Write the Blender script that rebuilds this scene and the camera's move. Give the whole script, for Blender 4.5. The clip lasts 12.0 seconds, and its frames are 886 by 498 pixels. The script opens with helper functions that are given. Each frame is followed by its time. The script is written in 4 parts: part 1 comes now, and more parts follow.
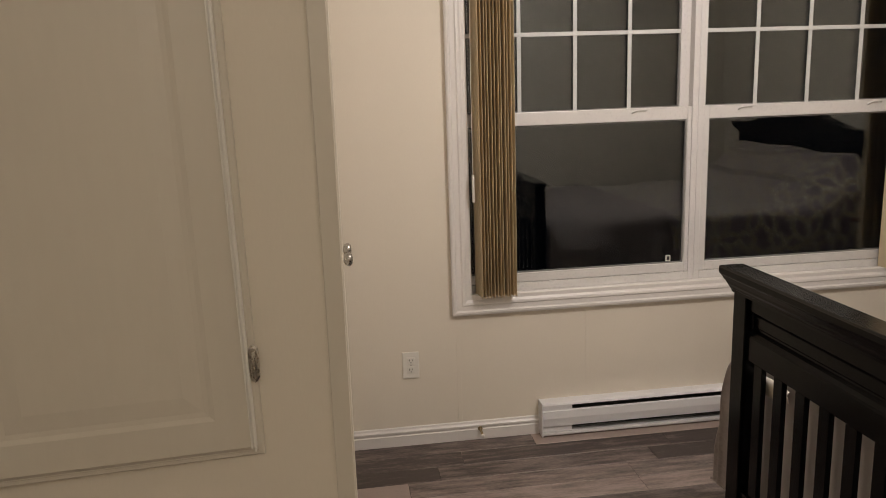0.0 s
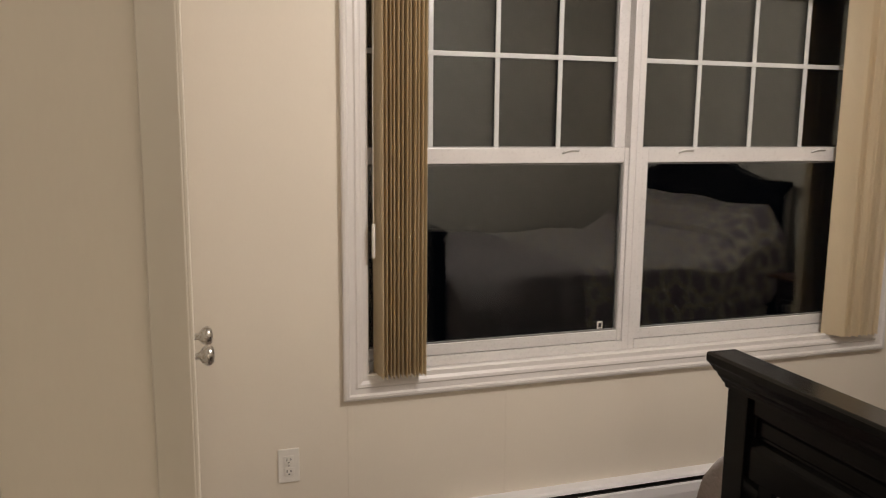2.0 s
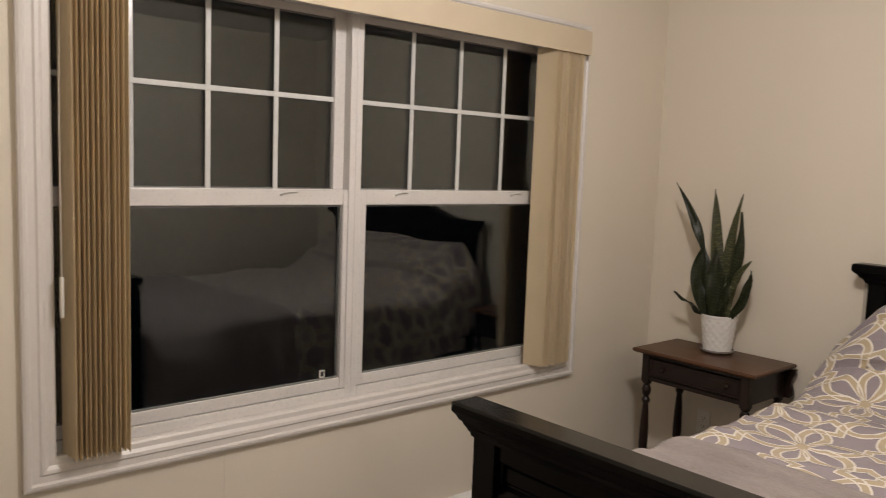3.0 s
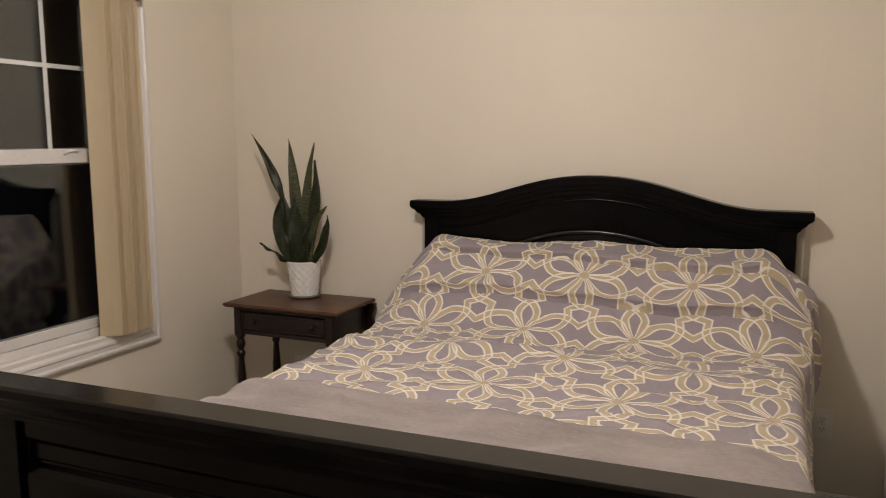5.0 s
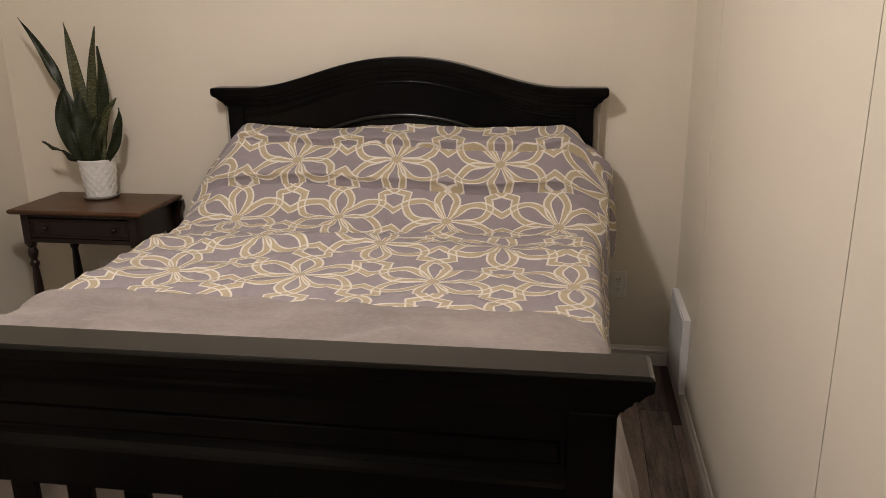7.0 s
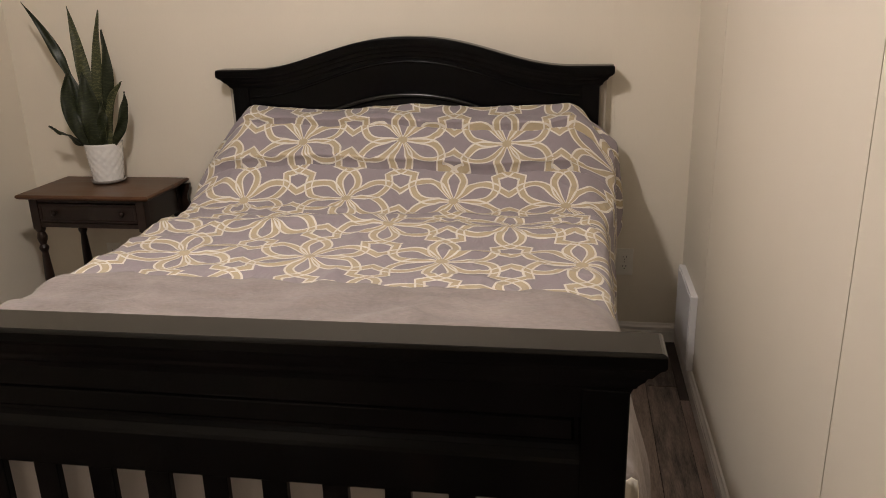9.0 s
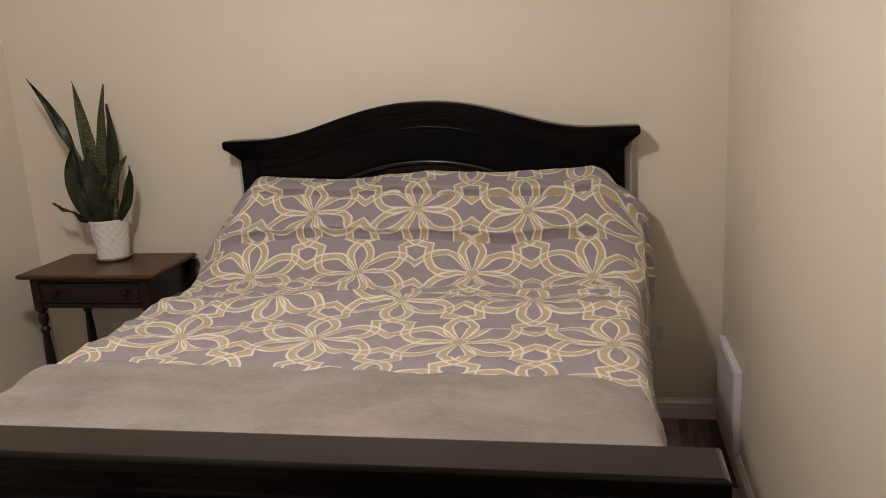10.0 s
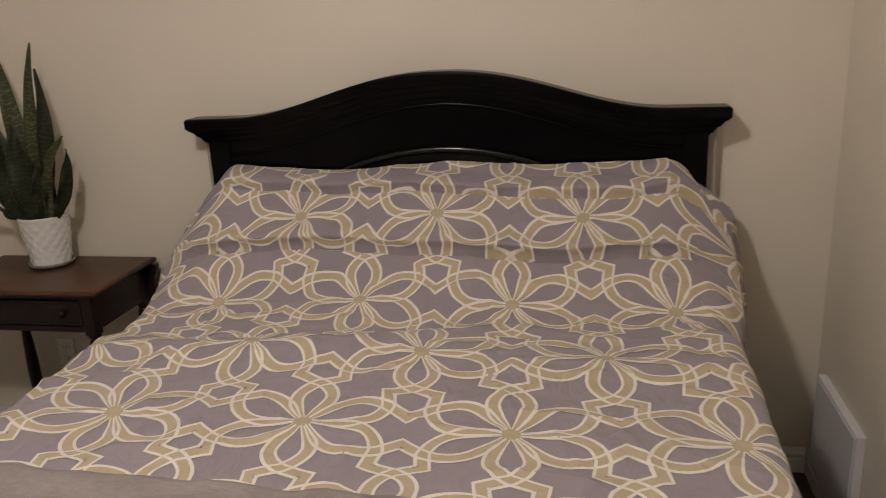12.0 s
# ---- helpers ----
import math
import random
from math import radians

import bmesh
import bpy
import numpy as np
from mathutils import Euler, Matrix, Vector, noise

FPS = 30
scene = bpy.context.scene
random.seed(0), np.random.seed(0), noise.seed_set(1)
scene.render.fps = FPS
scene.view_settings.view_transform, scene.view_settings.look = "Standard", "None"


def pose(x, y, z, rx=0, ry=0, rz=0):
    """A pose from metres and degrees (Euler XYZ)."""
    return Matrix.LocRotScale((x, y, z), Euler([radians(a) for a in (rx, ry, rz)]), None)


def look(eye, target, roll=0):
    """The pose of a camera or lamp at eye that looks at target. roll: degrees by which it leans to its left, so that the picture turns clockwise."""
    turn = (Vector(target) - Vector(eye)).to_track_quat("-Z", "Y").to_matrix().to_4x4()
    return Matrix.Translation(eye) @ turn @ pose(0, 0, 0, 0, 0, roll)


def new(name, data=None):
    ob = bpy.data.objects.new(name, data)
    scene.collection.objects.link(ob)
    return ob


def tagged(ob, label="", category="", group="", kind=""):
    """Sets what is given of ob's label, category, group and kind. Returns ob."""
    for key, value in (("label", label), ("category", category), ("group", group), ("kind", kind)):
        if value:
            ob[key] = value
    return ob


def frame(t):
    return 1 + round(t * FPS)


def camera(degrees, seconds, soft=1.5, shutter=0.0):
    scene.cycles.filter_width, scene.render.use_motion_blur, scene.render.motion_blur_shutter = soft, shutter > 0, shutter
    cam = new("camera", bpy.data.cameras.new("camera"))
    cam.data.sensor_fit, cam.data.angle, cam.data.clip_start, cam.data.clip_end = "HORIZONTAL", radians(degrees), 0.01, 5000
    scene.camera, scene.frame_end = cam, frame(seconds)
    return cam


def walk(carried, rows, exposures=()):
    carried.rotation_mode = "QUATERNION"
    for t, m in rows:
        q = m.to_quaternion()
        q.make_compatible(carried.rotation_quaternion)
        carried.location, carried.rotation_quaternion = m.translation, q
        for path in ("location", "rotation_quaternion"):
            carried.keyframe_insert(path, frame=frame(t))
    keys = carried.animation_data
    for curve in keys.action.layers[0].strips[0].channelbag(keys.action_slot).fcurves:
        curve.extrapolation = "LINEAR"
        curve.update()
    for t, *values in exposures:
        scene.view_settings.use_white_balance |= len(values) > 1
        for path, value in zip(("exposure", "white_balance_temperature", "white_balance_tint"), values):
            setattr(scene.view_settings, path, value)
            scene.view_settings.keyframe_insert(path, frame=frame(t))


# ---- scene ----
cam = camera(59.0, 12.0, 0.8, 0.15)
PATH = [
    (0, (0.27, 0.401, 1.563), (0.535, 2.341, 1.155), -1.9),
    (0.5, (0.191, 0.537, 1.542), (0.495, 2.473, 1.142), -1.4),
    (1, (0.129, 0.724, 1.518), (0.515, 2.648, 1.133), -1.1),
    (1.5, (0.217, 0.92, 1.493), (0.646, 2.838, 1.12), -0.9),
    (2, (0.285, 1.096, 1.522), (0.885, 2.978, 1.206), 0.5),
    (2.5, (0.234, 1.239, 1.54), (1.234, 2.956, 1.309), 1.4),
    (3, (0.248, 1.29, 1.539), (1.541, 2.8, 1.328), 2.1),
    (3.5, (0.293, 1.286, 1.537), (1.835, 2.543, 1.333), 2.3),
    (3.7, (0.302, 1.272, 1.538), (1.882, 2.479, 1.32), 1.9),
    (5.3, (0.417, 1.107, 1.471), (2.291, 1.73, 1.156), 0.2),
    (5.5, (0.428, 1.108, 1.486), (2.323, 1.637, 1.128), 0.4),
    (6, (0.441, 1.09, 1.474), (2.341, 1.452, 0.966), 0.1),
    (6.5, (0.43, 1.095, 1.479), (2.323, 1.423, 0.924), -0.7),
    (7, (0.428, 1.098, 1.482), (2.319, 1.417, 0.912), -0.8),
    (8.8, (0.416, 1.126, 1.479), (2.284, 1.436, 0.833), -1.1),
    (9, (0.415, 1.111, 1.489), (2.288, 1.437, 0.868), -1.6),
    (9.5, (0.445, 1.135, 1.482), (2.343, 1.472, 0.949), -2.5),
    (10, (0.616, 1.117, 1.47), (2.522, 1.509, 1.006), -3.3),
    (10.5, (0.808, 1.096, 1.492), (2.701, 1.593, 1.077), -3.7),
    (11, (0.936, 1.236, 1.494), (2.844, 1.666, 1.078), -3.2),
    (11.5, (1.091, 1.345, 1.485), (3.034, 1.486, 1.031), -2.5),
    (12, (1.285, 1.348, 1.492), (3.163, 1.72, 0.914), -2.8),
]
EXPOSURES = [(0, 0.0), (0.5, 0.22), (1.0, 0.22), (2.0, 0.13), (3.5, -0.02), (5.5, 0.04), (6.5, 0.04), (9.5, 0.08), (10.0, -0.04), (11.0, -0.27), (11.5, -0.27), (12.0, -0.33)]
walk(cam, [(t, look(eye, target, roll)) for t, eye, target, roll in PATH], EXPOSURES)

# world: a dark night outside
world = bpy.data.worlds.new("night")
scene.world = world
world.use_nodes = True
world.node_tree.nodes["Background"].inputs["Color"].default_value = (0.10, 0.13, 0.2, 1)
world.node_tree.nodes["Background"].inputs["Strength"].default_value = 0.004

# the one ceiling lamp of the room and the dimmer one of the hall behind
LAMP = (1.70, 2.09, 2.42)
LAMP_POWER, HALL_POWER = 71.5, 17.5
lamp_data = bpy.data.lights.new("ceiling_bulb", "POINT")
lamp_data.energy, lamp_data.shadow_soft_size, lamp_data.color = LAMP_POWER, 0.08, (1.0, 0.917, 0.868)
new("ceiling_bulb", lamp_data).location = LAMP
hall_data = bpy.data.lights.new("hall_bulb", "POINT")
hall_data.energy, hall_data.shadow_soft_size, hall_data.color = HALL_POWER, 0.10, (1.0, 0.925, 0.83)
new("hall_bulb", hall_data).location = (0.25, -0.60, 2.30)
scene.view_settings.exposure = 0.0


# ---- materials ----
def shader(name):
    m = bpy.data.materials.new(name)
    m.use_nodes = True
    nt = m.node_tree
    return m, nt, nt.nodes["Principled BSDF"]


def surface(name, dark, light, rough=0.6, scale=6.0, fine=90.0, bump=0.1, stretch=(1, 1, 1), metal=0.0, per_object=0.0,
            distance=0.002, rough_spread=0.12, sheen=0.0, coat=0.0, spec=0.5, span=(0.28, 0.72), crinkle=0.0):
    """Two-scale procedural surface: broad tone and fine grain, with a bump from the grain."""
    m, nt, bsdf = shader(name)
    add = nt.nodes.new
    co = add("ShaderNodeTexCoord")
    mp = add("ShaderNodeMapping")
    mp.inputs["Scale"].default_value = stretch
    nt.links.new(co.outputs["Object"], mp.inputs["Vector"])
    vec = mp.outputs["Vector"]
    if per_object:
        info = add("ShaderNodeObjectInfo")
        shift = add("ShaderNodeVectorMath")
        shift.operation = "MULTIPLY_ADD"
        shift.inputs[1].default_value = (37.0, 53.0, 29.0)
        nt.links.new(info.outputs["Random"], shift.inputs[0])
        nt.links.new(vec, shift.inputs[2])
        vec = shift.outputs["Vector"]
    broad = add("ShaderNodeTexNoise")
    broad.inputs["Scale"].default_value, broad.inputs["Detail"].default_value = scale, 4.0
    grain = add("ShaderNodeTexNoise")
    grain.inputs["Scale"].default_value, grain.inputs["Detail"].default_value = fine, 5.0
    for n in (broad, grain):
        nt.links.new(vec, n.inputs["Vector"])
    mixed = add("ShaderNodeMath")
    mixed.operation = "MULTIPLY_ADD"
    mixed.inputs[1].default_value = 0.35
    nt.links.new(grain.outputs["Fac"], mixed.inputs[0])
    half = add("ShaderNodeMath")
    half.operation = "MULTIPLY"
    half.inputs[1].default_value = 0.65
    nt.links.new(broad.outputs["Fac"], half.inputs[0])
    nt.links.new(half.outputs[0], mixed.inputs[2])
    value = mixed.outputs[0]
    if per_object:
        lift = add("ShaderNodeMath")
        lift.operation = "MULTIPLY_ADD"
        lift.inputs[1].default_value = per_object
        off = add("ShaderNodeMath")
        off.operation = "SUBTRACT"
        off.inputs[1].default_value = per_object / 2
        nt.links.new(info.outputs["Random"], lift.inputs[0])
        nt.links.new(value, off.inputs[0])
        nt.links.new(off.outputs[0], lift.inputs[2])
        value = lift.outputs[0]
    ramp = add("ShaderNodeValToRGB")
    ramp.color_ramp.elements[0].position, ramp.color_ramp.elements[1].position = span
    ramp.color_ramp.elements[0].color, ramp.color_ramp.elements[1].color = (*dark, 1), (*light, 1)
    nt.links.new(value, ramp.inputs["Fac"])
    nt.links.new(ramp.outputs["Color"], bsdf.inputs["Base Color"])
    rr = add("ShaderNodeMapRange")
    rr.inputs["To Min"].default_value, rr.inputs["To Max"].default_value = max(rough - rough_spread, 0.03), min(rough + rough_spread, 1)
    nt.links.new(grain.outputs["Fac"], rr.inputs["Value"])
    nt.links.new(rr.outputs["Result"], bsdf.inputs["Roughness"])
    if bump:
        b = add("ShaderNodeBump")
        b.inputs["Strength"].default_value, b.inputs["Distance"].default_value = bump, distance
        nt.links.new(grain.outputs["Fac"], b.inputs["Height"])
        nt.links.new(b.outputs["Normal"], bsdf.inputs["Normal"])
        if crinkle:
            rum = add("ShaderNodeTexNoise")
            rum.inputs["Scale"].default_value, rum.inputs["Detail"].default_value, rum.inputs["Distortion"].default_value = crinkle, 3.0, 1.2
            nt.links.new(co.outputs["Object"], rum.inputs["Vector"])
            b2 = add("ShaderNodeBump")
            b2.inputs["Strength"].default_value, b2.inputs["Distance"].default_value = 0.6, 0.012
            nt.links.new(rum.outputs["Fac"], b2.inputs["Height"])
            nt.links.new(b2.outputs["Normal"], b.inputs["Normal"])
    bsdf.inputs["Metallic"].default_value = metal
    bsdf.inputs["Sheen Weight"].default_value = sheen
    bsdf.inputs["Coat Weight"].default_value = coat
    bsdf.inputs["Specular IOR Level"].default_value = spec
    return m


WALL = surface("cream_vinyl_wallboard", (0.700, 0.637, 0.538), (0.740, 0.677, 0.573), 0.62, 2.2, 240, 0.10, (1, 1, 0.25), distance=0.0008)
CEILING = surface("white_ceiling_paint", (0.82, 0.80, 0.76), (0.86, 0.845, 0.81), 0.8, 3, 120, 0.25)
CABINET = surface("cream_painted_wood", (0.60, 0.55, 0.465), (0.64, 0.59, 0.50), 0.45, 3, 60, 0.05, (1, 1, 0.2))
TRIM = surface("white_trim_paint", (0.66, 0.625, 0.595), (0.71, 0.677, 0.645), 0.38, 5, 80, 0.04)
VINYL = surface("white_window_vinyl", (0.63, 0.605, 0.585), (0.68, 0.655, 0.633), 0.30, 7, 120, 0.0)
MUNTIN = surface("pale_grey_grid_vinyl", (0.58, 0.58, 0.57), (0.64, 0.64, 0.62), 0.25, 9, 120, 0.02)
GASKET = surface("grey_glazing_gasket", (0.16, 0.155, 0.15), (0.22, 0.21, 0.20), 0.6, 20, 200, 0.1)
BLIND = surface("beige_blind_fabric", (0.68, 0.58, 0.41), (0.78, 0.68, 0.505), 0.75, 9, 500, 0.2, (1, 1, 0.4), per_object=0.25)
VALANCE = surface("beige_valance_fabric", (0.56, 0.47, 0.34), (0.62, 0.53, 0.39), 0.7, 6, 500, 0.2)
BLACK = surface("black_satin_wood", (0.0011, 0.0011, 0.0013), (0.0023, 0.0023, 0.0027), 0.22, 3, 12, 0.0, (0.4, 6, 6), rough_spread=0.03, spec=0.13)
# The same black wood, lightened and glossed to put a lit sheen on it.
BLACK_SHEEN = surface("black_wood_raised_sheen", (0.0016, 0.0015, 0.0016), (0.0034, 0.0032, 0.0032), 0.19, 3, 12, 0.0, (0.4, 6, 6), rough_spread=0.02, spec=0.42)
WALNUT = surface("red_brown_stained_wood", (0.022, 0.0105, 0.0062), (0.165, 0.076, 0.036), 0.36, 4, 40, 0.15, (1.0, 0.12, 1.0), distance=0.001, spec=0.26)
# Darker brown than the table top, for the drawer, panels, legs and shelf.
WALNUT_DARK = surface("darker_brown_wood", (0.008, 0.0045, 0.0036), (0.022, 0.0112, 0.0078), 0.33, 6, 40, 0.10, (1.0, 0.2, 1.0), distance=0.0006, spec=0.3)
HEATER = surface("white_enamelled_steel", (0.70, 0.685, 0.69), (0.76, 0.745, 0.75), 0.35, 5, 150, 0.02)
DARK = surface("dark_heater_fins", (0.035, 0.032, 0.03), (0.07, 0.065, 0.06), 0.5, 30, 200, 0.2)
PLASTIC = surface("white_plastic", (0.72, 0.69, 0.63), (0.78, 0.75, 0.69), 0.35, 9, 150, 0.02)
SLOT = surface("dark_socket_slot", (0.02, 0.02, 0.02), (0.04, 0.04, 0.04), 0.6, 9, 90, 0)
NICKEL = surface("brushed_nickel", (0.42, 0.39, 0.35), (0.55, 0.52, 0.47), 0.28, 12, 160, 0.04, metal=1.0)
BRASS = surface("dull_brass_spring", (0.30, 0.22, 0.12), (0.45, 0.35, 0.20), 0.4, 20, 160, 0.05, metal=1.0)
CLOTH = surface("grey_mauve_cotton", (0.262, 0.222, 0.243), (0.310, 0.264, 0.286), 0.88, 5, 420, 0.25, sheen=0.25, distance=0.0008, crinkle=13.0)
TAN = surface("tan_printed_band", (0.44, 0.352, 0.225), (0.51, 0.415, 0.275), 0.85, 22, 420, 0.2, sheen=0.25, distance=0.0008, crinkle=13.0)
CREAM = surface("cream_printed_outline", (0.74, 0.685, 0.615), (0.80, 0.75, 0.68), 0.85, 30, 420, 0.2, sheen=0.3, distance=0.0008, crinkle=13.0)
PLUSH = surface("grey_plush_fleece", (0.178, 0.149, 0.143), (0.355, 0.305, 0.288), 0.95, 9, 130, 0.7, (1, 0.45, 1), sheen=0.15, distance=0.003)
SHEET = surface("cream_cotton_sheet", (0.60, 0.54, 0.45), (0.70, 0.64, 0.55), 0.9, 9, 300, 0.3)
SKIRT = surface("pale_rose_lining", (0.52, 0.475, 0.46), (0.60, 0.555, 0.54), 0.9, 7, 300, 0.3)
RAW = surface("pale_raw_board", (0.36, 0.32, 0.265), (0.43, 0.385, 0.32), 0.7, 5, 90, 0.1, (6, 6, 0.5))
SAUCER = surface("grey_glazed_saucer", (0.22, 0.20, 0.185), (0.32, 0.295, 0.27), 0.25, 12, 60, 0.03)
PORCELAIN = surface("white_glazed_ceramic", (0.76, 0.74, 0.72), (0.82, 0.80, 0.78), 0.16, 12, 60, 0.03, coat=0.3)
SOIL = surface("dark_potting_soil", (0.012, 0.009, 0.006), (0.045, 0.033, 0.024), 0.95, 60, 220, 1.0, distance=0.006)
PLANK = surface("grey_brown_vinyl_plank", (0.050, 0.037, 0.033), (0.31, 0.242, 0.215), 0.45, 3.0, 24, 0.12, (2.0, 13, 1), per_object=0.55, distance=0.0008, span=(0.34, 0.70))
JOINT = surface("dark_plank_joint", (0.018, 0.014, 0.012), (0.03, 0.025, 0.022), 0.8, 20, 90, 0.1)
LAMPGLASS = surface("frosted_lamp_rim", (0.70, 0.68, 0.64), (0.78, 0.76, 0.72), 0.3, 9, 90, 0.02)


def glass():
    m, nt, bsdf = shader("window_glass")
    bsdf.inputs["Base Color"].default_value = (0.93, 0.96, 0.95, 1)
    bsdf.inputs["Transmission Weight"].default_value = 1.0
    bsdf.inputs["Specular Tint"].default_value = (0.93, 0.96, 1.0, 1)
    bsdf.inputs["Roughness"].default_value = 0.0
    bsdf.inputs["IOR"].default_value = 1.50
    return m


def leaf_material(name, ground, band):
    """Green leaf with paler, broken cross bands."""
    m, nt, bsdf = shader(name)
    add = nt.nodes.new
    uv = add("ShaderNodeUVMap")
    sep = add("ShaderNodeSeparateXYZ")
    nt.links.new(uv.outputs["UV"], sep.inputs["Vector"])
    wob = add("ShaderNodeTexNoise")
    wob.inputs["Scale"].default_value, wob.inputs["Detail"].default_value = 55.0, 3.0
    nt.links.new(uv.outputs["UV"], wob.inputs["Vector"])
    comb = add("ShaderNodeMath")
    comb.operation = "MULTIPLY_ADD"
    comb.inputs[1].default_value = 0.045
    nt.links.new(wob.outputs["Fac"], comb.inputs[0])
    nt.links.new(sep.outputs["Y"], comb.inputs[2])
    wave = add("ShaderNodeMath")
    wave.operation = "MULTIPLY"
    wave.inputs[1].default_value = 420.0
    nt.links.new(comb.outputs[0], wave.inputs[0])
    sine = add("ShaderNodeMath")
    sine.operation = "SINE"
    nt.links.new(wave.outputs[0], sine.inputs[0])
    ramp = add("ShaderNodeValToRGB")
    ramp.color_ramp.elements[0].position, ramp.color_ramp.elements[1].position = 0.35, 1.0
    ramp.color_ramp.elements[0].color = ground
    ramp.color_ramp.elements[1].color = band
    nt.links.new(sine.outputs[0], ramp.inputs["Fac"])
    nt.links.new(ramp.outputs["Color"], bsdf.inputs["Base Color"])
    bsdf.inputs["Roughness"].default_value = 0.40
    bsdf.inputs["Specular IOR Level"].default_value = 0.28
    return m


GLASS = glass()
LEAF = leaf_material("snake_plant_leaf", (0.013, 0.017, 0.007, 1), (0.028, 0.033, 0.013, 1))
PALE_LEAF = leaf_material("banded_snake_plant_leaf", (0.040, 0.044, 0.019, 1), (0.105, 0.105, 0.050, 1))


# ---- building helpers ----
def mesh_of(name, bm, material, smooth=False):
    bmesh.ops.recalc_face_normals(bm, faces=bm.faces[:])
    me = bpy.data.meshes.new(name)
    bm.to_mesh(me)
    bm.free()
    me.materials.append(material)
    if smooth:
        me.polygons.foreach_set("use_smooth", [True] * len(me.polygons))
    return me


def part(name, bm, material, parent=None, label="", smooth=False):
    ob = new(name, mesh_of(name, bm, material, smooth))
    if parent is not None:
        ob.parent = parent
        ob.matrix_parent_inverse = parent.matrix_basis.inverted()
    return tagged(ob, label)


def thing(name, at, label, category, group="", kind=""):
    ob = new(name)
    ob.location = at
    ob.empty_display_size = 0.1
    return tagged(ob, label, category, group, kind)


def box(x0, x1, y0, y1, z0, z1, bevel=0.0, bm=None, segments=2):
    out = bm if bm is not None else bmesh.new()
    tmp = bmesh.new()
    m = Matrix.Translation(((x0 + x1) / 2, (y0 + y1) / 2, (z0 + z1) / 2)) @ Matrix.Diagonal((x1 - x0, y1 - y0, z1 - z0, 1))
    bmesh.ops.create_cube(tmp, size=1.0, matrix=m)
    if bevel:
        bmesh.ops.bevel(tmp, geom=tmp.edges[:], offset=bevel, segments=segments, profile=0.6, affect="EDGES")
    pour(out, tmp)
    return out


def pour(out, tmp):
    """Add the faces of tmp to out and free tmp."""
    at = {v: out.verts.new(v.co) for v in tmp.verts}
    for f in tmp.faces:
        out.faces.new([at[v] for v in f.verts])
    tmp.free()
    return out


def loft(rings, bm=None, closed=True, cap=True):
    """Skin over rings of equally many points."""
    bm = bm if bm is not None else bmesh.new()
    rows = [[bm.verts.new(p) for p in ring] for ring in rings]
    n = len(rows[0])
    for a, b in zip(rows, rows[1:]):
        for i in range(n if closed else n - 1):
            j = (i + 1) % n
            bm.faces.new((a[i], a[j], b[j], b[i]))
    if cap:
        bm.faces.new(rows[0])
        bm.faces.new(rows[-1])
    return bm


def turned(profile, at, axis="z", n=20, bm=None):
    """A lathe form from (radius, height) pairs."""
    rings = []
    for r, h in profile:
        ring = []
        for k in range(n):
            a = 2 * math.pi * k / n
            c, s = r * math.cos(a), r * math.sin(a)
            p = {"z": (c, s, h), "x": (h, c, s), "y": (c, h, s)}[axis]
            ring.append((at[0] + p[0], at[1] + p[1], at[2] + p[2]))
        rings.append(ring)
    return loft(rings, bm)


def tube(points, radius, n=8, bm=None):
    pts = [Vector(p) for p in points]
    rings = []
    for i, p in enumerate(pts):
        d = (pts[min(i + 1, len(pts) - 1)] - pts[max(i - 1, 0)]).normalized()
        u = d.cross(Vector((0, 0, 1)))
        u = u.normalized() if u.length > 1e-3 else Vector((1, 0, 0))
        w = d.cross(u)
        rings.append([p + radius * (math.cos(2 * math.pi * k / n) * u + math.sin(2 * math.pi * k / n) * w) for k in range(n)])
    return loft(rings, bm)


def smoothstep(a):
    a = min(max(a, 0.0), 1.0)
    return a * a * (3 - 2 * a)


# ---- the setting ----
X_W, X_E, Y_N, Y_S, Z_C = 0.275, 3.697, 3.645, 0.645, 2.50   # closet front, head wall, window wall, side wall, ceiling
END_Y = 1.885                                                 # end wall of the closet, which faces the entry
OPEN = (0.772, 2.995, 0.650, 2.112)                           # window opening, whose west end lies behind the casing


def wall(name, boxes, label):
    bm = bmesh.new()
    for b in boxes:
        box(*b, bm=bm)
    return tagged(part(name, bm, WALL), label, "wall", kind="structure")


wall("wall_north", [(-1.35, OPEN[0], Y_N, Y_N + 0.14, 0, Z_C), (OPEN[1], X_E + 0.12, Y_N, Y_N + 0.14, 0, Z_C),
                    (OPEN[0], OPEN[1], Y_N, Y_N + 0.14, 0, OPEN[2]), (OPEN[0], OPEN[1], Y_N, Y_N + 0.14, OPEN[3], Z_C)],
     "cream vinyl-faced wallboard wall around the window")
wall("wall_east", [(X_E, X_E + 0.12, Y_S - 0.12, Y_N, 0, Z_C)], "cream vinyl-faced wallboard wall behind the bed")
wall("wall_south", [(1.752, X_E, Y_S - 0.12, Y_S, 0, Z_C), (0.95, 1.748, Y_S - 0.12, Y_S, 0, Z_C), (1.748, 1.752, Y_S - 0.12, Y_S - 0.006, 0, Z_C)],
     "cream wallboard wall with a narrow dark panel joint")
wall("wall_closet_end", [(-1.35, X_W - 0.03, END_Y, END_Y + 0.10, 0, Z_C)], "cream end wall of the closet beside the entry")
wall("wall_closet_front", [(X_W - 0.08, X_W - 0.03, END_Y + 0.10, 2.03, 0, Z_C), (X_W - 0.08, X_W - 0.03, 3.21, Y_N, 0, Z_C),
                           (X_W - 0.08, X_W - 0.03, 2.03, 3.21, 2.05, Z_C)], "cream closet wall with a door opening")
